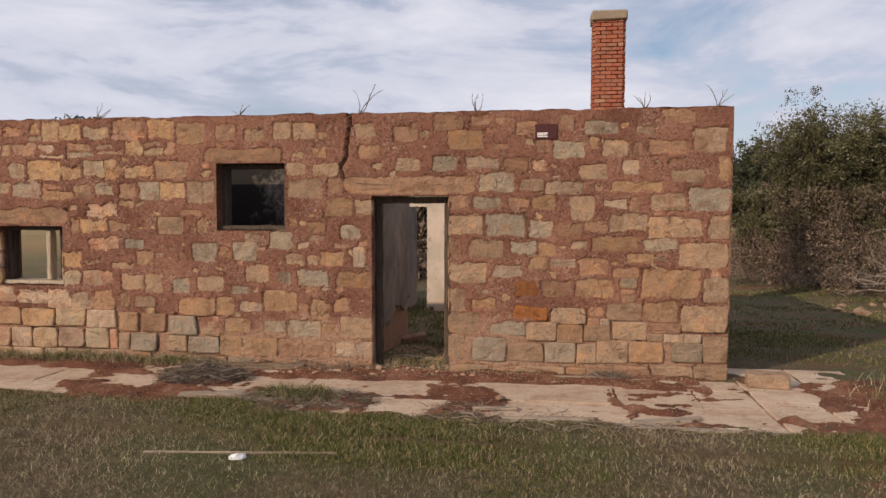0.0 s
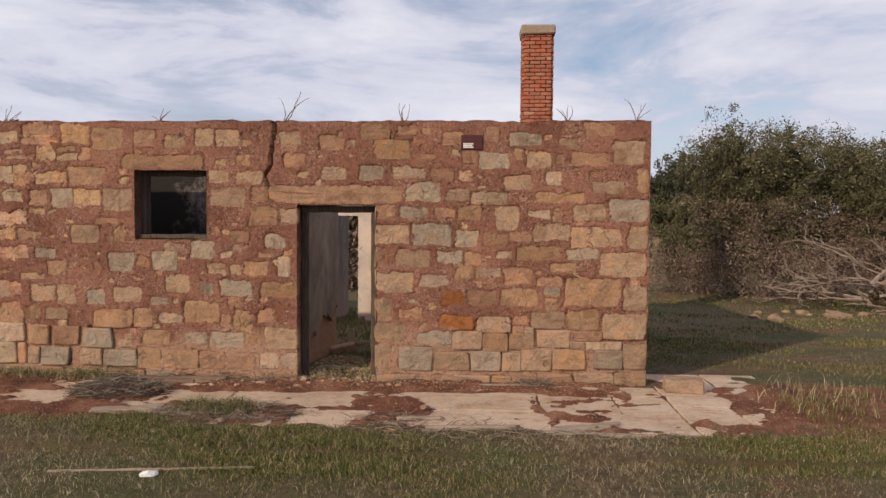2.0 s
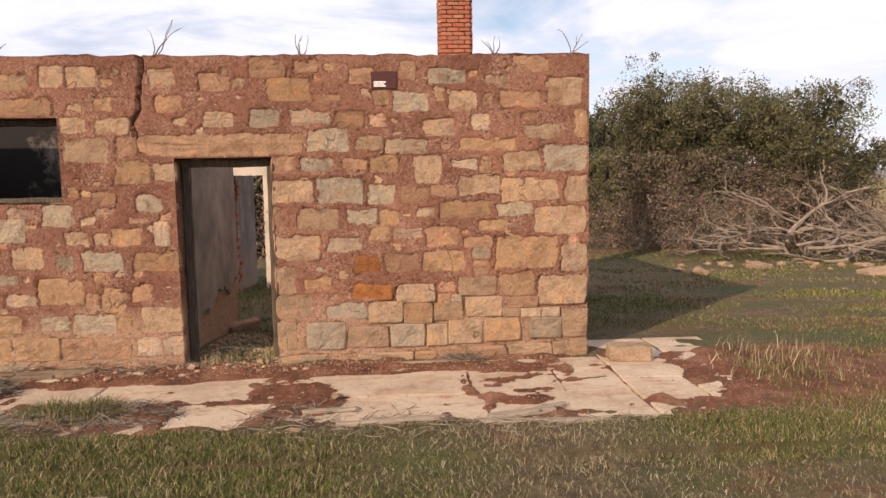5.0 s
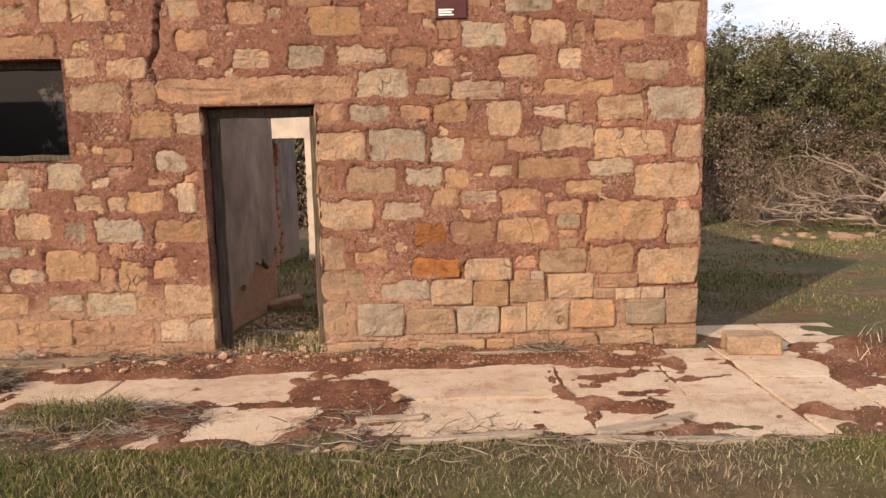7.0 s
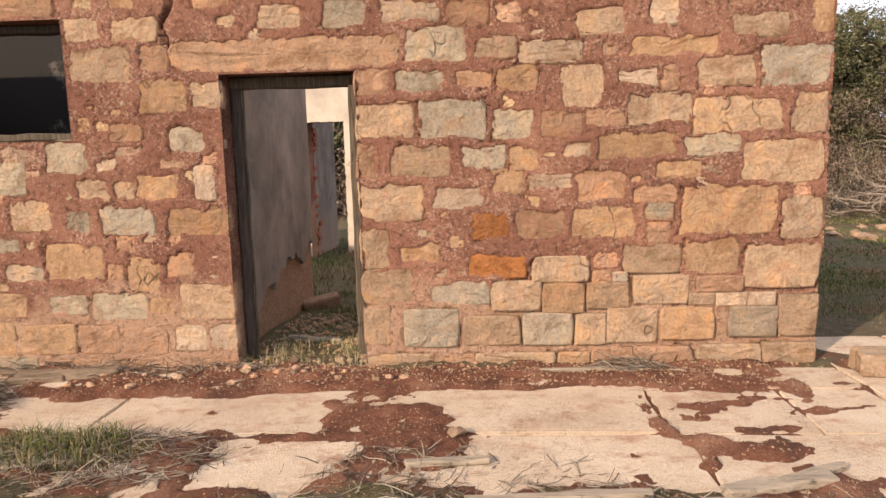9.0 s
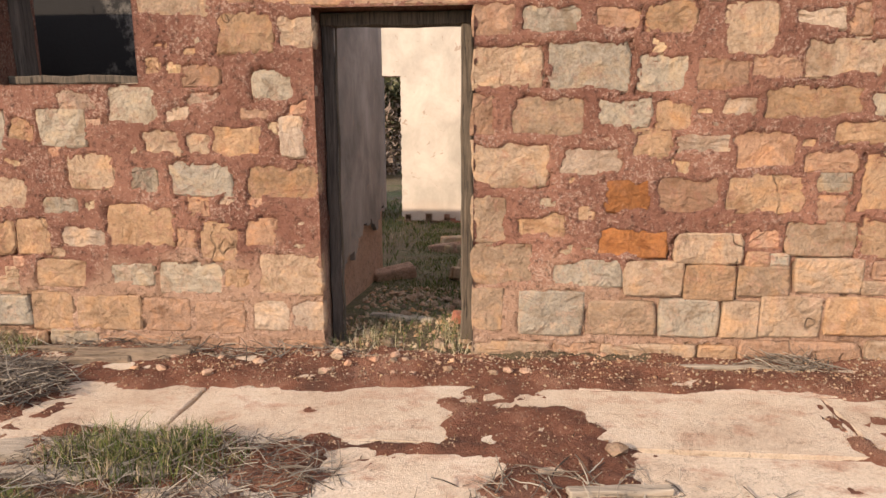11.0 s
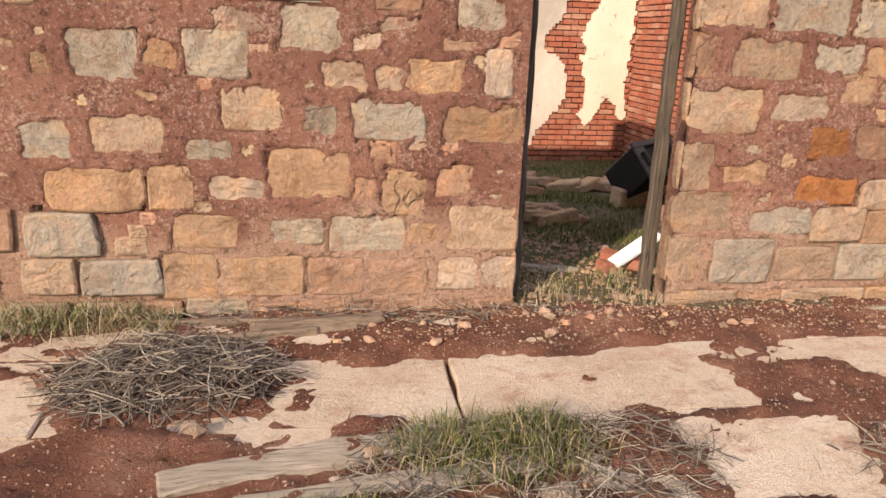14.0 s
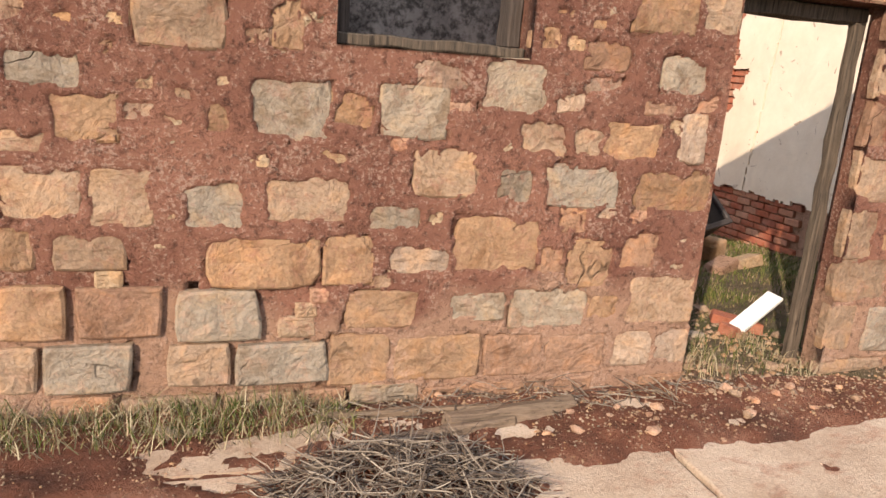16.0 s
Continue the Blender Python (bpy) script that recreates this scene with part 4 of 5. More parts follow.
# ---- the stove lying in the room ----
stove = tagged(new("old_oven"), "rusty black iron oven tipped over in the grass", "oven")
sx, sy = Vector((0.91, 0.40, 0.10)).normalized(), Vector((-0.231, 0.695, -0.681))
sx = (sx - sy * sx.dot(sy) / sy.length_squared).normalized()
sy.normalize()
stove.matrix_basis = Matrix.Translation((0.47, 10.79, 0.42)) @ Matrix((sx, sy, sx.cross(sy))).transposed().to_4x4() @ Matrix.Scale(0.93, 4) @ pose(0, 0.28, 0)
part("body", rough(box_bm(-0.28, 0.28, -0.26, 0.30, -0.21, 0.21, 0.02), 0.006, 5), IRON, stove)
for a in ((-0.30, 0.30, -0.30, -0.262, 0.16, 0.23), (-0.30, 0.30, -0.30, -0.262, -0.23, -0.17), (-0.30, -0.15, -0.30, -0.262, -0.17, 0.16), (0.24, 0.30, -0.30, -0.262, -0.17, 0.16)):
    part("front_rim", box_bm(*a, 0.006), IRON_FACE, stove, "dull grey enamel rim")
part("handle", box_bm(-0.25, -0.20, -0.335, -0.302, -0.09, 0.09, 0.01), IRON, stove)
for x, y, z in ((0.28, 11.0, -0.02), (0.55, 11.1, 0.0), (0.42, 11.25, 0.02), (0.7, 10.95, -0.04)):
    b = part("rubble_block", rough(box_bm(-0.16, 0.16, -0.12, 0.12, -0.12, 0.10, 0.015), 0.02, 6), STONE_FAR)
    b.matrix_basis = pose(x, y, z, 4, -6, 40 * x)
    tagged(b, "fallen stone block under the tipped oven", "stone", "fallen partition blocks")

# white board and broken bricks by the jamb
board = tagged(new("white_board"), "white painted board leaning on broken bricks", "board")
board.matrix_basis = pose(-0.70, 8.56, 0.15, 10, -30, 12)
part("plank", box_bm(-0.20, 0.20, -0.06, 0.06, -0.012, 0.012, 0.003), WHITE, board)
for x, y, z, a in ((-0.86, 8.55, 0.03, 20), (-0.68, 8.62, 0.035, 70), (-0.74, 8.78, 0.03, -30)):
    b = tagged(new("loose_brick", BRICKS[0]), "broken red brick lying on rubble", "brick", group="loose bricks")
    b.matrix_basis = pose(x, y, z + ground_z(x, y), 5, 8, a)


def lump(name, x, y, size, mat, label, category, group="", flat=0.55, z=None, seed=0):
    r = random.Random(seed)
    bm = bmesh.new()
    bmesh.ops.create_icosphere(bm, subdivisions=1, radius=0.5)
    off = Vector((seed * 3.3, seed * 1.7, 0))
    for v in bm.verts:
        v.co += noise.noise_vector(v.co * 2 + off) * 0.28
        v.co = Vector((v.co.x * size * r.uniform(0.95, 1.05), v.co.y * size * 0.8, v.co.z * size * flat))
    ob = part(name, bm, mat)
    ob.matrix_basis = pose(x, y, (surface_z(x, y) if z is None else z) + size * flat * 0.25, 0, 0, r.uniform(0, 360))
    return tagged(ob, label, category, group)


# stone block by the corner
block = part("stone_block", rough(box_bm(-0.21, 0.21, -0.12, 0.12, -0.08, 0.08, 0.018), 0.014, 5, 2), STONE_BUFF)
block.matrix_basis = pose(2.70, 7.62, 0.085, 0, 0, -6)
tagged(block, "squared buff sandstone block lying on the paving", "stone")

for i in range(46):
    x, y = rng.gauss(-1.75, 0.75), 7.58 + rng.gauss(0, 0.13)
    if y < 7.82:
        lump("pebble", x, y, rng.uniform(0.03, 0.085), STONE_FAR if i % 3 else STONE_BUFF, "small broken stone chip on red soil", "stone", "stone chips", seed=i)
for i in range(30):
    x, y = rng.uniform(-1.6, -0.5), rng.uniform(8.0, 9.4)
    lump("pebble", x, y, rng.uniform(0.03, 0.12), STONE_BUFF, "broken stone rubble inside the doorway", "stone", "doorway rubble", seed=i + 60)
for i, (x, y, s) in enumerate(((-0.37, 5.84, 0.16), (-1.97, 4.64, 0.15), (-0.12, 6.62, 0.13), (-1.4, 3.9, 0.07), (-2.62, 6.40, 0.1), (1.9, 3.3, 0.10), (-3.3, 6.62, 0.12), (2.9, 4.2, 0.08))):
    lump("pale_stone", x, y, s, STONE_BUFF if i != 1 else WHITE, "pale stone lying in the grass", "stone", "scattered stones", 0.4, seed=i + 20)
for i in range(22):
    x, y = rng.uniform(7.5, 13.0), rng.uniform(17.0, 20.5)
    lump("pale_stone", x, y, rng.uniform(0.15, 0.45), STONE_BUFF, "pale rubble stone on the turf near the trees", "stone", "rubble by the trees", 0.45, seed=i + 120)
for i in range(26):
    x, y = rng.uniform(-1.7, 0.9), rng.choice((10.4, 11.7, 12.4)) + rng.gauss(0, 0.2)
    b = part("rubble_block", rough(box_bm(-0.2, 0.2, -0.1, 0.1, -0.06, 0.06, 0.015), 0.02, 6), STONE_FAR if i % 2 else MORTAR)
    b.matrix_basis = pose(x, y, ground_z(x, y) + 0.05, rng.uniform(-12, 12), rng.uniform(-12, 12), rng.uniform(-40, 40))
    tagged(b, "fallen stone block overgrown with grass", "stone", "fallen partition blocks")

# ---- dead timber and brush ----


def plank(x, y, l, w, h, rz, label, mat=WOOD_X, z=None, tilt=0, seed=0):
    bm = box_bm(-l / 2, l / 2, -w / 2, w / 2, -h / 2, h / 2, min(w, h) * 0.2)
    es = [e for e in bm.edges if abs(e.verts[0].co.x - e.verts[1].co.x) > l * 0.5]
    bmesh.ops.subdivide_edges(bm, edges=es, cuts=9, use_grid_fill=True)
    for v in bm.verts:
        v.co += noise.noise_vector(Vector((v.co.x * 5, v.co.y * 12, v.co.z * 12 + seed * 4))) * min(w, h * 2) * 0.22
        v.co.y *= 1.0 - 0.25 * abs(v.co.x) / l
    ob = part("old_plank", bm, mat)
    ob.matrix_basis = pose(x, y, (surface_z(x, y) + h * 0.42) if z is None else z, 0, tilt, rz)
    return tagged(ob, label, "plank", "old planks")


plank(-2.85, 7.60, 0.70, 0.09, 0.07, 8, "split brown log lying near the wall foot", WOOD_LOG, seed=1)
plank(-3.3, 7.70, 0.9, 0.04, 0.035, -2, "thin brown timber lying along the wall foot", WOOD_LOG, seed=2)
plank(-3.2, 7.50, 0.7, 0.06, 0.05, 10, "splintered brown timber on red soil", WOOD_LOG, seed=3)
plank(-2.75, 6.42, 1.25, 0.16, 0.05, 12, "weathered grey board at the edge of the paving", z=0.028, seed=4)
plank(-2.55, 6.22, 1.1, 0.12, 0.05, 8, "weathered grey board half hidden in grass", z=0.03, seed=5)
plank(-0.15, 6.30, 0.42, 0.06, 0.03, 8, "bleached splinter of wood on leaf litter", seed=6)
plank(1.35, 6.05, 0.55, 0.09, 0.04, 14, "weathered board lying on the paving edge", seed=7)
plank(1.55, 6.18, 0.40, 0.05, 0.04, 24, "grey splinter of wood on the paving", seed=8)
plank(1.75, 5.83, 1.6, 0.07, 0.03, -4, "long pale batten at the paving edge", seed=9)
plank(0.35, 5.85, 0.8, 0.06, 0.03, 5, "pale batten in the leaf litter", seed=10)
plank(-2.0, 4.75, 1.5, 0.018, 0.018, 7, "bleached pole lying in the grass", seed=11)
plank(0.75, 7.70, 0.75, 0.04, 0.025, 1, "thin stick at the wall foot", seed=12)
plank(-1.35, 8.6, 0.5, 0.07, 0.03, -14, "pale board on the ground inside the doorway", seed=13)
plank(1.9, 3.55, 0.25, 0.04, 0.02, 20, "bleached chip of wood in the turf", seed=14)
plank(-0.55, 2.75, 0.35, 0.05, 0.02, -8, "bleached chip of wood in the turf", seed=15)


def twig_heap(name, cx, cy, rx, ry, h, n, label, seed, mat=TWIG, lo=0.10, hi=0.42, rad=0.0035, category="brush"):
    r = random.Random(seed)
    acc = ([], [])
    for _ in range(n):
        a, q = r.uniform(0, 6.283), math.sqrt(r.random())
        x, y = cx + rx * q * math.cos(a), cy + ry * q * math.sin(a)
        z = surface_z(x, y) + h * (1 - q * q) * r.random() + 0.01
        l, w = r.uniform(lo, hi), r.uniform(0, 6.283)
        d = Vector((math.cos(w), math.sin(w), r.uniform(-0.25, 0.45))).normalized()
        p, pts = Vector((x, y, z)) - d * l * 0.5, []
        for k in range(5):
            pts.append(p.copy())
            d = (d + Vector((r.uniform(-1, 1), r.uniform(-1, 1), r.uniform(-0.8, 0.6))) * 0.28).normalized()
            p += d * l / 4
            p.z = max(p.z, surface_z(p.x, p.y) + 0.004)
        rr = rad * r.uniform(0.6, 1.7)
        add_to(acc, tube(pts, [rr, rr, rr * 0.9, rr * 0.75, rr * 0.5], 4))
    return tagged(mesh_ob(name, acc[0], acc[1], mat), label, category, kind="stuff")


twig_heap("brush_heap", -3.5, 7.08, 0.52, 0.34, 0.15, 900, "heap of dead grey twigs against the wall", 1, lo=0.07, hi=0.34, rad=0.0024)
twig_heap("brush_litter", -2.0, 6.32, 0.75, 0.35, 0.09, 750, "dead stalks matted at the paving edge", 2, rad=0.0017, lo=0.06, hi=0.24)
twig_heap("brush_litter", 1.05, 7.72, 0.28, 0.10, 0.08, 110, "tuft of grey dead stalks at the wall foot", 3, rad=0.0022, hi=0.25)
twig_heap("brush_litter", -0.15, 6.15, 0.8, 0.35, 0.03, 200, "dead stalks and leaf litter on red soil", 4, rad=0.0025, hi=0.25)
twig_heap("brush_litter", -2.6, 7.72, 1.2, 0.10, 0.06, 160, "dry stalks along the wall foot", 6, rad=0.0022, hi=0.3)
twig_heap("brush_litter", 0.6, 5.75, 1.8, 0.22, 0.03, 220, "dead stalks along the edge of the paving", 7, rad=0.0022, hi=0.25)


def sprig(x, h, lean, seed):
    r = random.Random(seed)
    acc = ([], [])
    for _ in range(4):
        p, pts = Vector((x, 8.0, wall_top(x) - 0.03)), []
        d = Vector((lean + r.uniform(-0.5, 0.5), r.uniform(-0.3, 0.3), 1)).normalized()
        for k in range(7):
            pts.append(p.copy())
            d = (d + Vector((r.uniform(-1, 1), r.uniform(-1, 1), r.uniform(-0.6, 0.7))) * 0.38).normalized()
            p += d * h * r.uniform(0.6, 1.0) / 6
        add_to(acc, tube(pts, [0.007 * (1 - k / 9) for k in range(7)], 4))
    tagged(mesh_ob("dead_sprig", acc[0], acc[1], TWIG), "leafless dead sprig growing from the wall top", "weed", "sprigs on the wall top")


for i, (x, h, l) in enumerate(((-1.93, 0.55, 0.2), (-0.48, 0.35, -0.3), (-3.45, 0.26, 0.3), (-5.35, 0.3, 0.2), (1.42, 0.3, 0.1), (2.2, 0.4, 0.5))):
    sprig(x, h, l, i)

# ---- grass ----


def blades(name, pts, h, w, mat, label, seed, lean=0.5):
    """Bent blades of grass, two triangles and a tip each, at the given places."""
    r = np.random.default_rng(seed)
    n = len(pts)
    p = np.array(pts)
    a = r.uniform(0, 2 * np.pi, n)
    hh = h * r.uniform(0.45, 1.25, n) * p[:, 3]
    side = np.stack([np.cos(a), np.sin(a), np.zeros(n)], 1) * (w * r.uniform(0.6, 1.3, n))[:, None]
    b = r.uniform(0, 2 * np.pi, n)
    bend = np.stack([np.cos(b), np.sin(b), np.zeros(n)], 1) * (hh * r.uniform(0.1, lean * 2, n))[:, None]
    up = np.zeros((n, 3))
    up[:, 2] = hh
    base = p[:, :3] - np.array([0, 0, 0.004])
    v = np.stack([base - side, base + side, base + up * 0.6 + bend * 0.35 + side * 0.7, base + up * 0.6 + bend * 0.35 - side * 0.7, base + up + bend - up * 0.15], 1).reshape(-1, 3)
    k = np.arange(n) * 5
    loops = np.stack([k, k + 1, k + 2, k + 3, k + 3, k + 2, k + 4], 1).reshape(-1)
    starts = np.stack([np.arange(n) * 7, np.arange(n) * 7 + 4], 1).reshape(-1)
    me = bpy.data.meshes.new(name)
    me.vertices.add(len(v))
    me.vertices.foreach_set("co", v.reshape(-1))
    me.loops.add(len(loops))
    me.loops.foreach_set("vertex_index", loops.astype(np.int32))
    me.polygons.add(len(starts))
    me.polygons.foreach_set("loop_start", starts.astype(np.int32))
    me.update(calc_edges=True)
    me.validate()
    me.materials.append(mat)
    return tagged(new(name, me), label, "grass", kind="stuff")


def scatter(n, x0, x1, y0, y1, want, seed, falloff=None):
    r = random.Random(seed)
    out = []
    while len(out) < n:
        x, y = r.uniform(x0, x1), r.uniform(y0, y1)
        d = want(x, y)
        if r.random() < d:
            out.append((x, y, surface_z(x, y), 0.6 + 0.6 * d))
    return out


def bare(x, y):
    """Where the turf is worn off."""
    return noise.fractal(Vector((x * 0.42, y * 0.55, 9)), 1.0, 2.0, 4)


def turf(x, y):
    edge = 5.78 + 0.14 * noise.noise(Vector((x * 1.1, 0, 0))) + (0.35 if x < -2.4 else 0)
    if y > edge and x < 3.4:
        return 0.0
    d = 0.42 - 1.3 * bare(x, y)
    if y > 4.6 and x < 3:
        d += 0.35
    if x > 1.5 and y < 5:
        d -= 0.30
    return min(max(d, 0.03), 1.0)


blades("turf_grass", scatter(85000, -6.5, 5.5, 2.0, 6.2, turf, 1), 0.036, 0.0020, GRASS, "short green and straw turf before the house", 1)
blades("turf_grass", scatter(20000, -6, 8, 4.7, 6.1, lambda x, y: turf(x, y) ** 4, 2), 0.05, 0.0026, GRASS, "longer green grass along the paving", 2, 0.8)
blades("turf_straw", scatter(36000, -6.0, 6, 1.6, 6.0, lambda x, y: 0.5 + 0.6 * bare(x, y) if turf(x, y) > 0 else 0, 3), 0.045, 0.0018, STRAW, "dry straw among the turf", 3, 1.1)
blades("turf_litter", scatter(20000, -6.0, 6, 1.6, 7.7, lambda x, y: 0.3 if near_path(x, y) and dirt_cover(x, y) > 0.012 else (0.25 if y < 5.4 else 0), 13), 0.022, 0.0040, LITTER, "dead leaf litter on the soil", 13, 1.6)


def side_turf(x, y):
    return 0.0 if x < 2.5 or (y < 7.9 and x < 3.5) else min(max(0.5 - 1.1 * bare(x, y), 0.04), 1.0)


blades("yard_grass", scatter(52000, 2.5, 13, 5.2, 13, side_turf, 4), 0.05, 0.0036, GRASS, "short green grass beside the house", 4)
blades("yard_grass", scatter(36000, 2.5, 26, 12, 26, side_turf, 5), 0.06, 0.010, GRASS, "green grass running towards the trees", 5)
blades("dry_tuft", scatter(170, 3.1, 5.2, 6.3, 8.4, lambda x, y: max(0, 1 - ((x - 3.95) / 0.75) ** 2 - ((y - 7.2) / 0.9) ** 2), 6), 0.20, 0.003, STRAW, "dry pale tussock at the end of the paving", 6)
blades("room_grass", scatter(26000, -1.75, 1.9, 8.5, 15.1, lambda x, y: min(max(0.6 - 0.9 * bare(x * 2, y * 2), 0.05), 1) * (0.25 if y < 9.3 else 1), 7), 0.06, 0.0040, GRASS, "grass grown over the floor of the roofless room", 7)
blades("rear_grass", scatter(5000, -4.5, -1.8, 10.8, 20, lambda x, y: 0.7, 8), 0.10, 0.006, GRASS, "grass behind the partition and in the rear room", 8)
blades("threshold_tuft", scatter(260, -1.75, -0.8, 7.85, 8.4, lambda x, y: max(0, 0.9 - ((x + 1.45) / 0.22) ** 2) + max(0, 0.9 - ((x + 0.95) / 0.16) ** 2), 9), 0.13, 0.0022, STRAW, "dry grass tufts on the threshold", 9)
blades("threshold_tuft", scatter(260, -1.7, -0.8, 7.9, 8.5, lambda x, y: 0.6, 10), 0.12, 0.0024, GRASS, "green grass tufts on the threshold", 10)
blades("clump_grass", scatter(1600, -3.0, -1.5, 5.9, 6.7, lambda x, y: max(0, 1 - ((x + 2.15) / 0.5) ** 2 - ((y - 6.38) / 0.28) ** 2), 11), 0.13, 0.0024, GRASS, "green grass clump growing through the paving", 11)
blades("wallfoot_grass", scatter(2600, -8.5, -3.6, 7.55, 7.86, lambda x, y: 0.5 + 0.5 * noise.noise(Vector((x * 2, 0, 0))), 12), 0.11, 0.0026, GRASS, "grass fringe along the wall foot", 12, 0.8)
blades("wallfoot_straw", scatter(2200, -8.5, -3.6, 7.5, 7.86, lambda x, y: 0.6, 14), 0.12, 0.0024, STRAW, "dry grass fringe along the wall foot", 14, 1.0)

# gravel and crumbs of mortar


def gravel(name, pts, size, mat, label, seed):
    r = np.random.default_rng(seed)
    p = np.array(pts)[:, :3]
    n = len(p)
    base = np.array([(1, 0, 0), (-1, 0, 0), (0, 1, 0), (0, -1, 0), (0, 0, 0.8), (0, 0, -0.8)], float)
    v = base[None] * (size * r.uniform(0.4, 1.6, n) ** 1.6)[:, None, None] * r.uniform(0.6, 1.3, (n, 6, 1))
    a = r.uniform(0, 6.283, n)
    c, s = np.cos(a)[:, None], np.sin(a)[:, None]
    v = np.stack([v[:, :, 0] * c - v[:, :, 1] * s, v[:, :, 0] * s + v[:, :, 1] * c, v[:, :, 2]], 2) + p[:, None]
    tri = np.array([(0, 2, 4), (2, 1, 4), (1, 3, 4), (3, 0, 4), (2, 0, 5), (1, 2, 5), (3, 1, 5), (0, 3, 5)])
    f = (np.arange(n)[:, None, None] * 6 + tri[None]).reshape(-1)
    me = bpy.data.meshes.new(name)
    me.vertices.add(n * 6)
    me.vertices.foreach_set("co", v.reshape(-1))
    me.loops.add(len(f))
    me.loops.foreach_set("vertex_index", f.astype(np.int32))
    me.polygons.add(len(f) // 3)
    me.polygons.foreach_set("loop_start", np.arange(len(f) // 3, dtype=np.int32) * 3)
    me.update(calc_edges=True)
    me.materials.append(mat)
    return tagged(new(name, me), label, "gravel", kind="stuff")


def loose(x, y):
    return 1.0 if near_path(x, y) and dirt_cover(x, y) > 0.008 else 0.04


gravel("gravel", scatter(14000, -6, 3.5, 5.6, 7.85, loose, 31), 0.0038, STONE_FAR, "fine gravel and mortar crumbs on red soil", 31)
gravel("gravel", scatter(4500, -4.5, 2.4, 7.3, 7.86, lambda x, y: 0.2 + 1.4 * (y - 7.3), 32), 0.006, STONE_FAR, "crumbled stone chips at the wall foot", 32)
gravel("gravel", scatter(1200, -1.75, -0.6, 7.9, 9.8, lambda x, y: 0.5, 33), 0.016, STONE_FAR, "rubble chips inside the doorway", 33)

# ---- trees and far land ----


def leaf_cloud(clumps, per, size, seed):
    """Many small leaf quads round the given clump centres (x, y, z, radius)."""
    r = np.random.default_rng(seed)
    c = np.repeat(np.array(clumps), per, axis=0)
    n = len(c)
    d = r.normal(size=(n, 3))
    d /= np.linalg.norm(d, axis=1)[:, None]
    p = c[:, :3] + d * (c[:, 3] * r.uniform(0.15, 1.0, n) ** 0.6)[:, None]
    u = r.normal(size=(n, 3)) * size * r.uniform(0.6, 1.4, n)[:, None]
    w = r.normal(size=(n, 3)) * size * 0.45
    return np.stack([p - u, p + w, p + u, p - w], 1).reshape(-1, 3), n


def quads(name, v, n, mat, parent):
    me = bpy.data.meshes.new(name)
    me.vertices.add(n * 4)
    me.vertices.foreach_set("co", v.reshape(-1))
    me.loops.add(n * 4)
    me.loops.foreach_set("vertex_index", np.arange(n * 4, dtype=np.int32))
    me.polygons.add(n)
    me.polygons.foreach_set("loop_start", np.arange(n, dtype=np.int32) * 4)
    me.update(calc_edges=True)
    me.materials.append(mat)
    ob = new(name, me)
    ob.parent = parent
    return ob


def tree(name, x, y, h, spread, seed, label, limbs=9, per=90, leaf=0.055, droop=0.35, mat=LEAF, brown=True, low=0.12):
    r = random.Random(seed)
    z0 = ground_z(x, y) - 0.1
    t = tagged(holder(name, (x, y, z0)), label, "tree")
    wood, clumps, under = ([], []), [], []
    for i in range(limbs):
        a = 6.283 * i / limbs + r.uniform(-0.3, 0.3)
        reach, top = spread * r.uniform(0.35, 1.0), h * r.uniform(0.55, 0.98)
        p, pts = Vector((r.uniform(-0.2, 0.2), r.uniform(-0.2, 0.2), 0)), []
        for k in range(9):
            f = k / 8
            pts.append(Vector((math.cos(a) * reach * f ** 1.3, math.sin(a) * reach * f ** 1.3, top * (1 - (1 - f) ** 1.7))) + Vector((r.uniform(-1, 1), r.uniform(-1, 1), 0)) * 0.12 * f)
        add_to(wood, tube(pts, [0.13 * (1 - 0.85 * k / 8) for k in range(9)], 6))
        for k in range(3, 9):
            for _ in range(14):
                q = pts[k] + Vector((r.gauss(0, 1), r.gauss(0, 1), r.gauss(0, 0.7))) * spread * 0.21
                if q.z > h * low:
                    clumps.append((q.x, q.y, min(q.z, h * 1.02), r.uniform(0.15, 0.62) * spread / 3.0))
                e = q + Vector((r.uniform(-0.3, 0.3), r.uniform(-0.3, 0.3), -r.uniform(0.2, droop * h)))
                if r.random() < 0.2:
                    add_to(wood, tube([pts[k], (pts[k] + q) / 2 + Vector((0, 0, 0.1)), q, e], [0.025, 0.018, 0.012, 0.004], 4))
                if e.z < h * 0.55 and r.random() < 0.6:
                    under.append((e.x, e.y, max(e.z, 0.3), 0.35))
    mesh_ob("trunk", wood[0], wood[1], BARK, t)
    v, n = leaf_cloud(clumps, per, leaf, seed)
    quads("crown", v, n, mat, t)
    if brown and under:
        for _ in range(len(under) // 2):
            a = r.uniform(0, 6.283)
            under.append((math.cos(a) * spread * r.uniform(0.5, 1.05), math.sin(a) * spread * r.uniform(0.5, 1.05), r.uniform(0.3, h * 0.35), 0.5))
        v, n = leaf_cloud(under, int(per * 0.8), leaf * 0.8, seed + 1)
        quads("dry_skirt", v, n, LEAF_BROWN, t)["label"] = "brown hanging dead twigs"
    return t


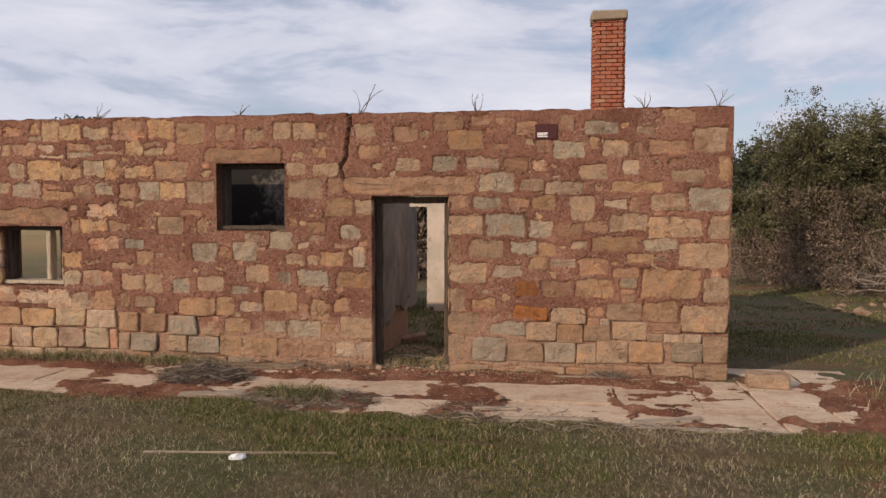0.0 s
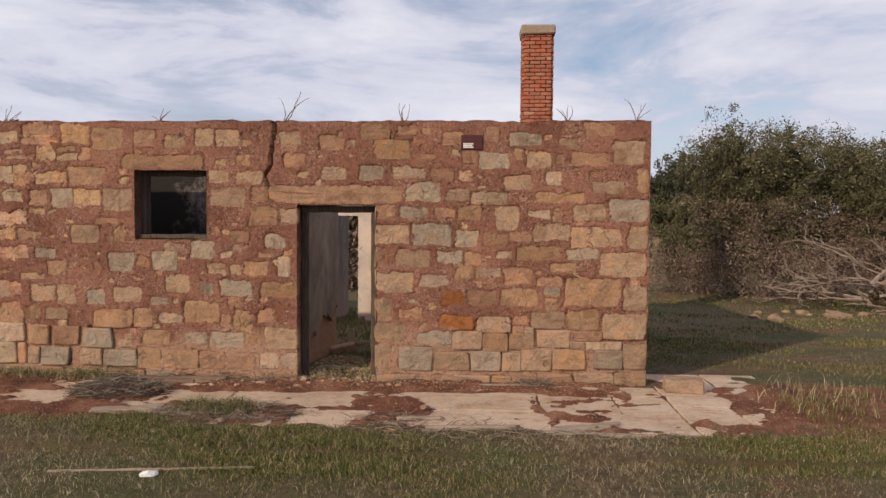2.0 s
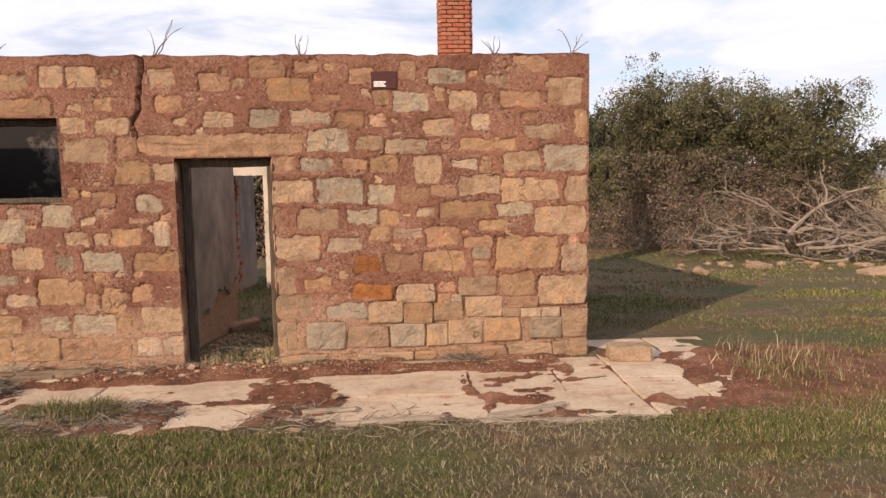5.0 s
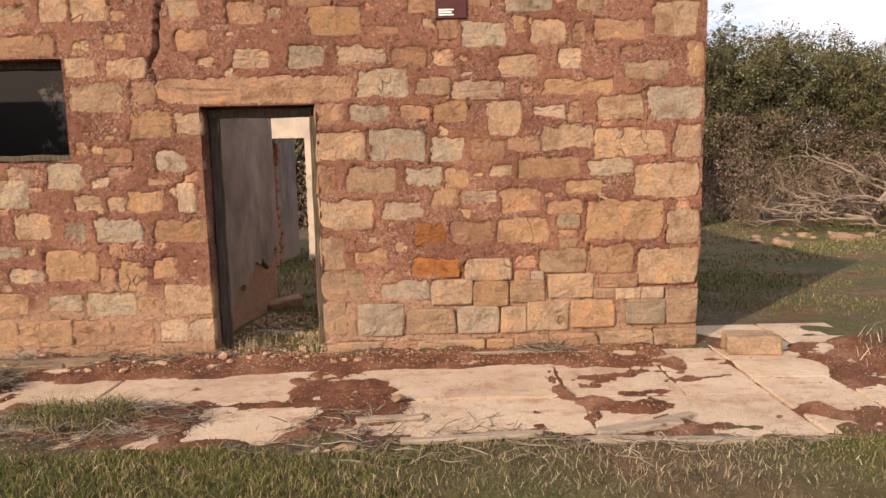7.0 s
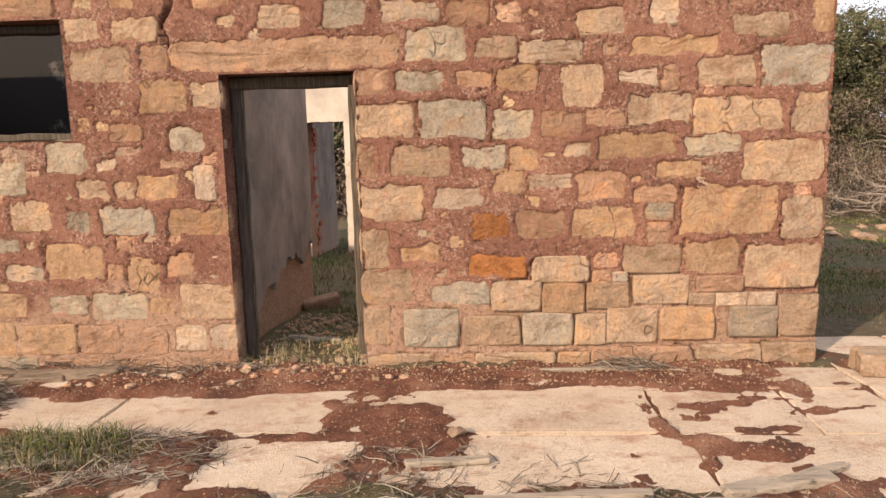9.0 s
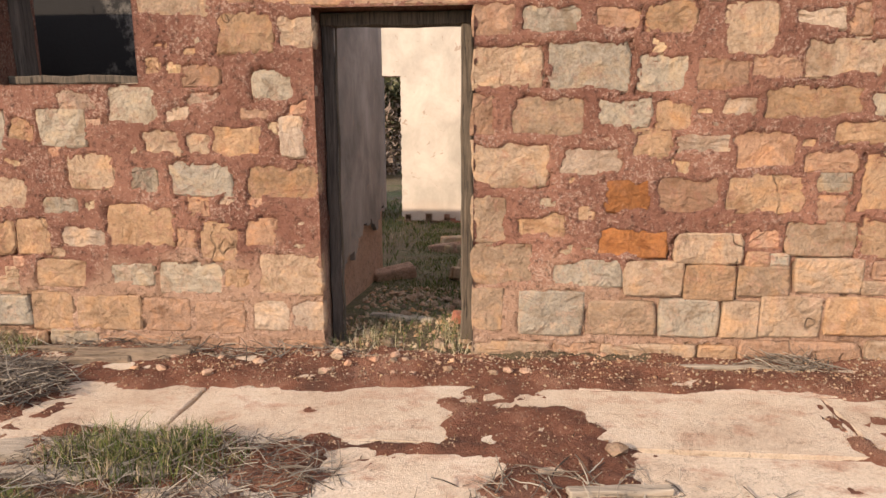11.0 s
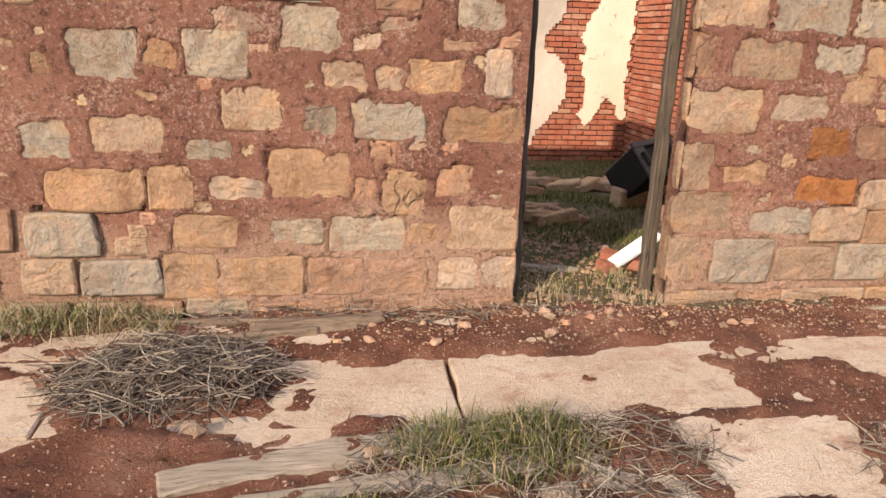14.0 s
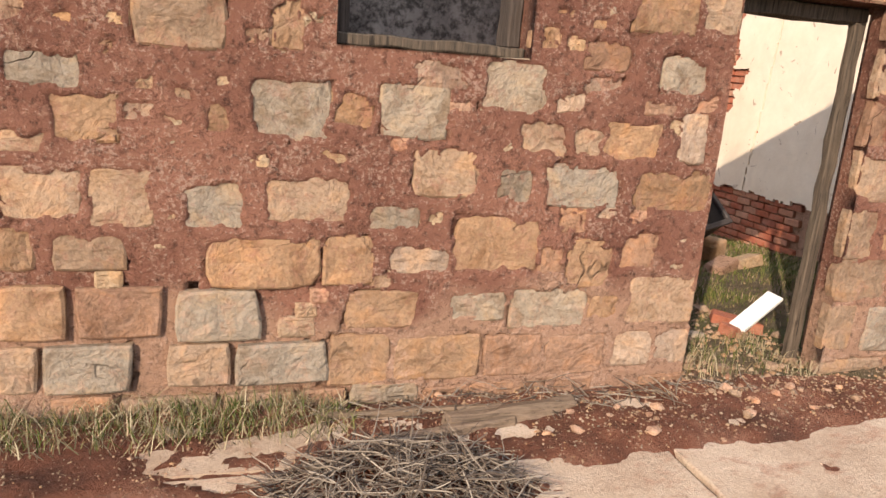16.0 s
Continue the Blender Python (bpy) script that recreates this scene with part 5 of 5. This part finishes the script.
tree("pepper_tree", 10.5, 24.6, 6.2, 2.8, 3, "spreading olive-green pepper tree with drooping dead skirt", 11, 115, 0.028)
tree("pepper_tree", 14.0, 24.2, 5.2, 2.7, 4, "spreading olive-green pepper tree with drooping dead skirt", 10, 115, 0.028)
tree("pepper_tree", 8.6, 26.5, 4.2, 2.0, 5, "low brown-green pepper tree behind the larger ones", 8, 90, 0.030)
tree("pepper_tree", 16.2, 25.4, 4.0, 1.7, 6, "thin olive-green tree with bare limbs", 8, 30, 0.045)
tree("gum_tree", 13.0, 52.0, 7.6, 3.4, 7, "dark gum tree beyond the house", 8, 24, 0.09, mat=LEAF_FAR, brown=False, low=0.4)
tree("gum_tree", 17.5, 56.0, 7.0, 3.0, 8, "dark gum tree beyond the house", 8, 24, 0.09, mat=LEAF_FAR, brown=False, low=0.4)
tree("gum_tree", 24.0, 60.0, 8.6, 3.5, 9, "dark gum tree beyond the house", 8, 24, 0.09, mat=LEAF_FAR, brown=False, low=0.4)
tree("gum_tree", -32.0, 48.0, 9.6, 2.4, 10, "dark gum tree showing above the wall", 8, 28, 0.09, mat=LEAF_FAR, brown=False, low=0.5)
tree("gum_tree", -40.0, 55.0, 10.4, 3.0, 11, "dark gum tree showing above the wall", 8, 28, 0.09, mat=LEAF_FAR, brown=False, low=0.5)
tree("rear_bush", -5.2, 27.0, 5.0, 2.6, 12, "dark bush seen through the rear doorway", 8, 34, 0.07)
tree("rear_bush", -12.0, 20.0, 4.0, 2.0, 13, "bush seen through the low window", 8, 26, 0.07)
for i in range(26):
    x, y = rng.uniform(45, 160), rng.uniform(110, 260)
    tree("far_shrub", x, y, rng.uniform(2.5, 5.5), rng.uniform(2.0, 4.0), 40 + i, "far dark shrub on the ochre paddock", 5, 5, 0.25, mat=LEAF_FAR, brown=False, low=0.05)

# bleached fallen limbs before the trees
dr = random.Random(21)


def fallen_limb(x, y, l, az, seed, rad):
    r = random.Random(seed)
    acc = ([], [])

    def grow(p, d, l, rad, depth):
        pts, n = [], 7
        for k in range(n):
            pts.append(p.copy())
            d = (d + Vector((r.uniform(-1, 1), r.uniform(-1, 1), r.uniform(-0.7, 0.6))) * 0.36).normalized()
            p = p + d * l / (n - 1)
            p.z = max(p.z, ground_z(p.x, p.y) + 0.03)
            if depth and k > 1 and r.random() < 0.75:
                side = Vector((r.uniform(-1, 1), r.uniform(-1, 1), r.uniform(-0.2, 0.8)))
                grow(p.copy(), (d + side * 0.9).normalized(), l * r.uniform(0.35, 0.6), rad * 0.55, depth - 1)
        add_to(acc, tube(pts, [max(rad * (1 - 0.75 * k / (n - 1)), 0.006) for k in range(n)], 5))
    grow(Vector((x, y, ground_z(x, y) + r.uniform(0.1, 0.9))), Vector((math.cos(az), math.sin(az), r.uniform(-0.1, 0.45))).normalized(), l, rad, 2)
    tagged(mesh_ob("fallen_limb", acc[0], acc[1], DEADWOOD), "bleached dead branch fallen below the trees", "branch", "fallen branches")


for i in range(60):
    fallen_limb(dr.uniform(11.3, 18.0), dr.uniform(18.8, 21.2), dr.uniform(0.9, 2.3), dr.uniform(0, 6.283), i, dr.uniform(0.035, 0.075))
for i, (x, y, w) in enumerate(((11.3, 15.9, 0.8), (12.9, 16.2, 0.9), (9.9, 18.6, 0.5))):
    s = part("flat_stone", rough(box_bm(-w / 2, w / 2, -0.25, 0.25, -0.05, 0.06, 0.02), 0.04, 4, 2), STONE_BUFF)
    s.matrix_basis = pose(x, y, ground_z(x, y) + 0.05, 3, -3, 10 * i)
    tagged(s, "pale flat slab lying on the grass", "stone", "flat slabs")

# low hills on the horizon
hv, hf = [], []
for i in range(121):
    a = radians(-100 + 200 * i / 120)
    hgt = 10 + 20 * abs(noise.fractal(Vector((i * 0.09, 0, 0)), 1, 2, 4))
    hv += [(1500 * math.sin(a), 1500 * math.cos(a), -15), (1650 * math.sin(a), 1650 * math.cos(a), hgt)]
hf = [(2 * i, 2 * i + 2, 2 * i + 3, 2 * i + 1) for i in range(120)]
tagged(mesh_ob("backdrop", hv, hf, HILL, smooth=True), "low grey hills on the horizon", "hills", kind="structure")

# ---- paving ----
pavement = tagged(holder("pavement"), "broken pinkish concrete paving sunk in red soil", "paving", kind="structure")


def slab(x0, x1, y0, y1, seed):
    r = random.Random(seed)
    bm = bmesh.new()
    pts = []
    for (ax, ay), (bx, by) in zip(((x0, y0), (x1, y0), (x1, y1), (x0, y1)), ((x1, y0), (x1, y1), (x0, y1), (x0, y0))):
        for k in range(4):
            f = k / 4
            pts.append((ax + (bx - ax) * f + r.uniform(-1, 1) * 0.012, ay + (by - ay) * f + r.uniform(-1, 1) * 0.012))
    dz = r.uniform(-0.006, 0.006)
    top = [bm.verts.new((x, y, 0.004 + dz)) for x, y in pts]
    rim = [bm.verts.new((x + (0.008 if x < (x0 + x1) / 2 else -0.008), y, 0.012 + dz)) for x, y in pts]
    low = [bm.verts.new((x, y, -0.08)) for x, y in pts]
    n = len(pts)
    for k in range(n):
        j = (k + 1) % n
        bm.faces.new((low[k], low[j], top[j], top[k]))
        bm.faces.new((top[k], top[j], rim[j], rim[k]))
    bm.faces.new(rim)
    part("slab", bm, SLAB, pavement)


for y0, y1, cuts in ((5.78, 6.655, (-9.0, -7.6, -6.1, -4.6, -3.3, -1.9, -0.5, 1.12, 2.42)), (6.67, 7.33, (-9.0, -7.9, -6.6, -5.3, -3.92, -2.22, -0.72, 1.05, 1.86, 2.42)),
                     (7.345, 7.72, (-9.0, -7.2, -5.4, -3.7, -1.9, -0.2, 1.3, 2.42)), (5.86, 6.98, (2.435, 3.0, 3.5)), (6.995, 7.70, (2.435, 3.1, 3.7)), (7.715, 8.5, (2.435, 3.15, 3.8))):
    for k, (x0, x1) in enumerate(zip(cuts, cuts[1:])):
        slab(x0, x1 - 0.014, y0, y1, int(1000 * y0) + k)


# ---- the stones of the front wall ----


def stone_bm(x0, x1, z0, z1, proud, r, round_=0.05, jit=0.03):
    """One roughly squared stone: ragged outline, arris and a dressed face."""
    w, h = x1 - x0, z1 - z0
    cx, cz = (x0 + x1) / 2, (z0 + z1) / 2
    n, shape = 16, []
    skew, taper = r.uniform(-0.06, 0.06), r.uniform(-0.05, 0.05)
    for k in range(n):
        a = 2 * math.pi * k / n
        c, s = math.cos(a), math.sin(a)
        q = 1.0 / max(abs(c), abs(s))
        if k % 4 == 2:
            q *= 1 - round_ * r.uniform(0.4, 1.8)
        j = 1 - r.uniform(0, jit)
        u, v = c * q * j, s * q * j
        shape.append((u * (1 + taper * v) * w / 2 + skew * v * h / 2, v * h / 2))
    vs, fs = [], []
    inset = 0.012
    for sc, y in ((0.0, 0.06), (0.0, -proud + 0.010), (inset, -proud)):
        for u, v in shape:
            vs.append((cx + u * (1 - 2 * sc / w), WY + y, cz + v * (1 - 2 * sc / h)))
    ring2 = len(vs)
    tu, tv = r.uniform(-0.012, 0.012), r.uniform(-0.010, 0.010)
    for u, v in shape:
        vs.append((cx + u * 0.55, WY - proud + r.uniform(-0.006, 0.004) + tu * u / w + tv * v / h, cz + v * 0.55))
    vs.append((cx, WY - proud - r.uniform(-0.003, 0.005), cz))
    for ring in range(3):
        for k in range(n):
            j = (k + 1) % n
            a, b = ring * n, (ring + 1) * n
            fs.append((a + k, a + j, b + j, b + k))
    for k in range(n):
        fs.append((ring2 + k, ring2 + (k + 1) % n, len(vs) - 1))
    return vs, fs


far_acc, made = ([], []), 0
for x0, x1, z0, z1, tight, quoin, bury in laid:
    bedded = tight and abs((x0 + x1) / 2 + 1.6) < 2.4
    grow = 0.004 if (tight or quoin) and not bedded else 0.012 if tight else 0.03
    proud = ws.uniform(0.0, 0.006) if (tight or quoin) and not bedded else ws.uniform(-0.010, -0.001)
    vf = stone_bm(x0 - grow, x1 + (0 if quoin else grow), z0 - grow, z1 + grow, proud, ws, 0.06, 0.08 if tight else 0.02)
    if x0 > -6.0 and made < 90 and (x1 - x0) > 0.14:
        made += 1
        mesh_ob("stone", vf[0], vf[1], STONE_BUFF if (quoin or (tight and ws.random() < 0.3)) else STONE, wall_front)
    else:
        add_to(far_acc, vf)
for x0, x1, z0, z1, mat in HERO:
    foot = z1 < 0.66
    grow = 0.012 if foot else 0.02
    vf = stone_bm(x0 - grow, x1 + (0.0 if x1 > 2.3 else grow), z0 - grow, z1 + grow, ws.uniform(-0.002, 0.008) if foot else ws.uniform(-0.008, 0.002), ws, 0.04 if foot else 0.07, 0.035 if foot else 0.06)
    mesh_ob("stone", vf[0], vf[1], mat, wall_front)
rest = mesh_ob("stonework", far_acc[0], far_acc[1], STONE_FAR, wall_front)
rest["kind"] = "stuff"
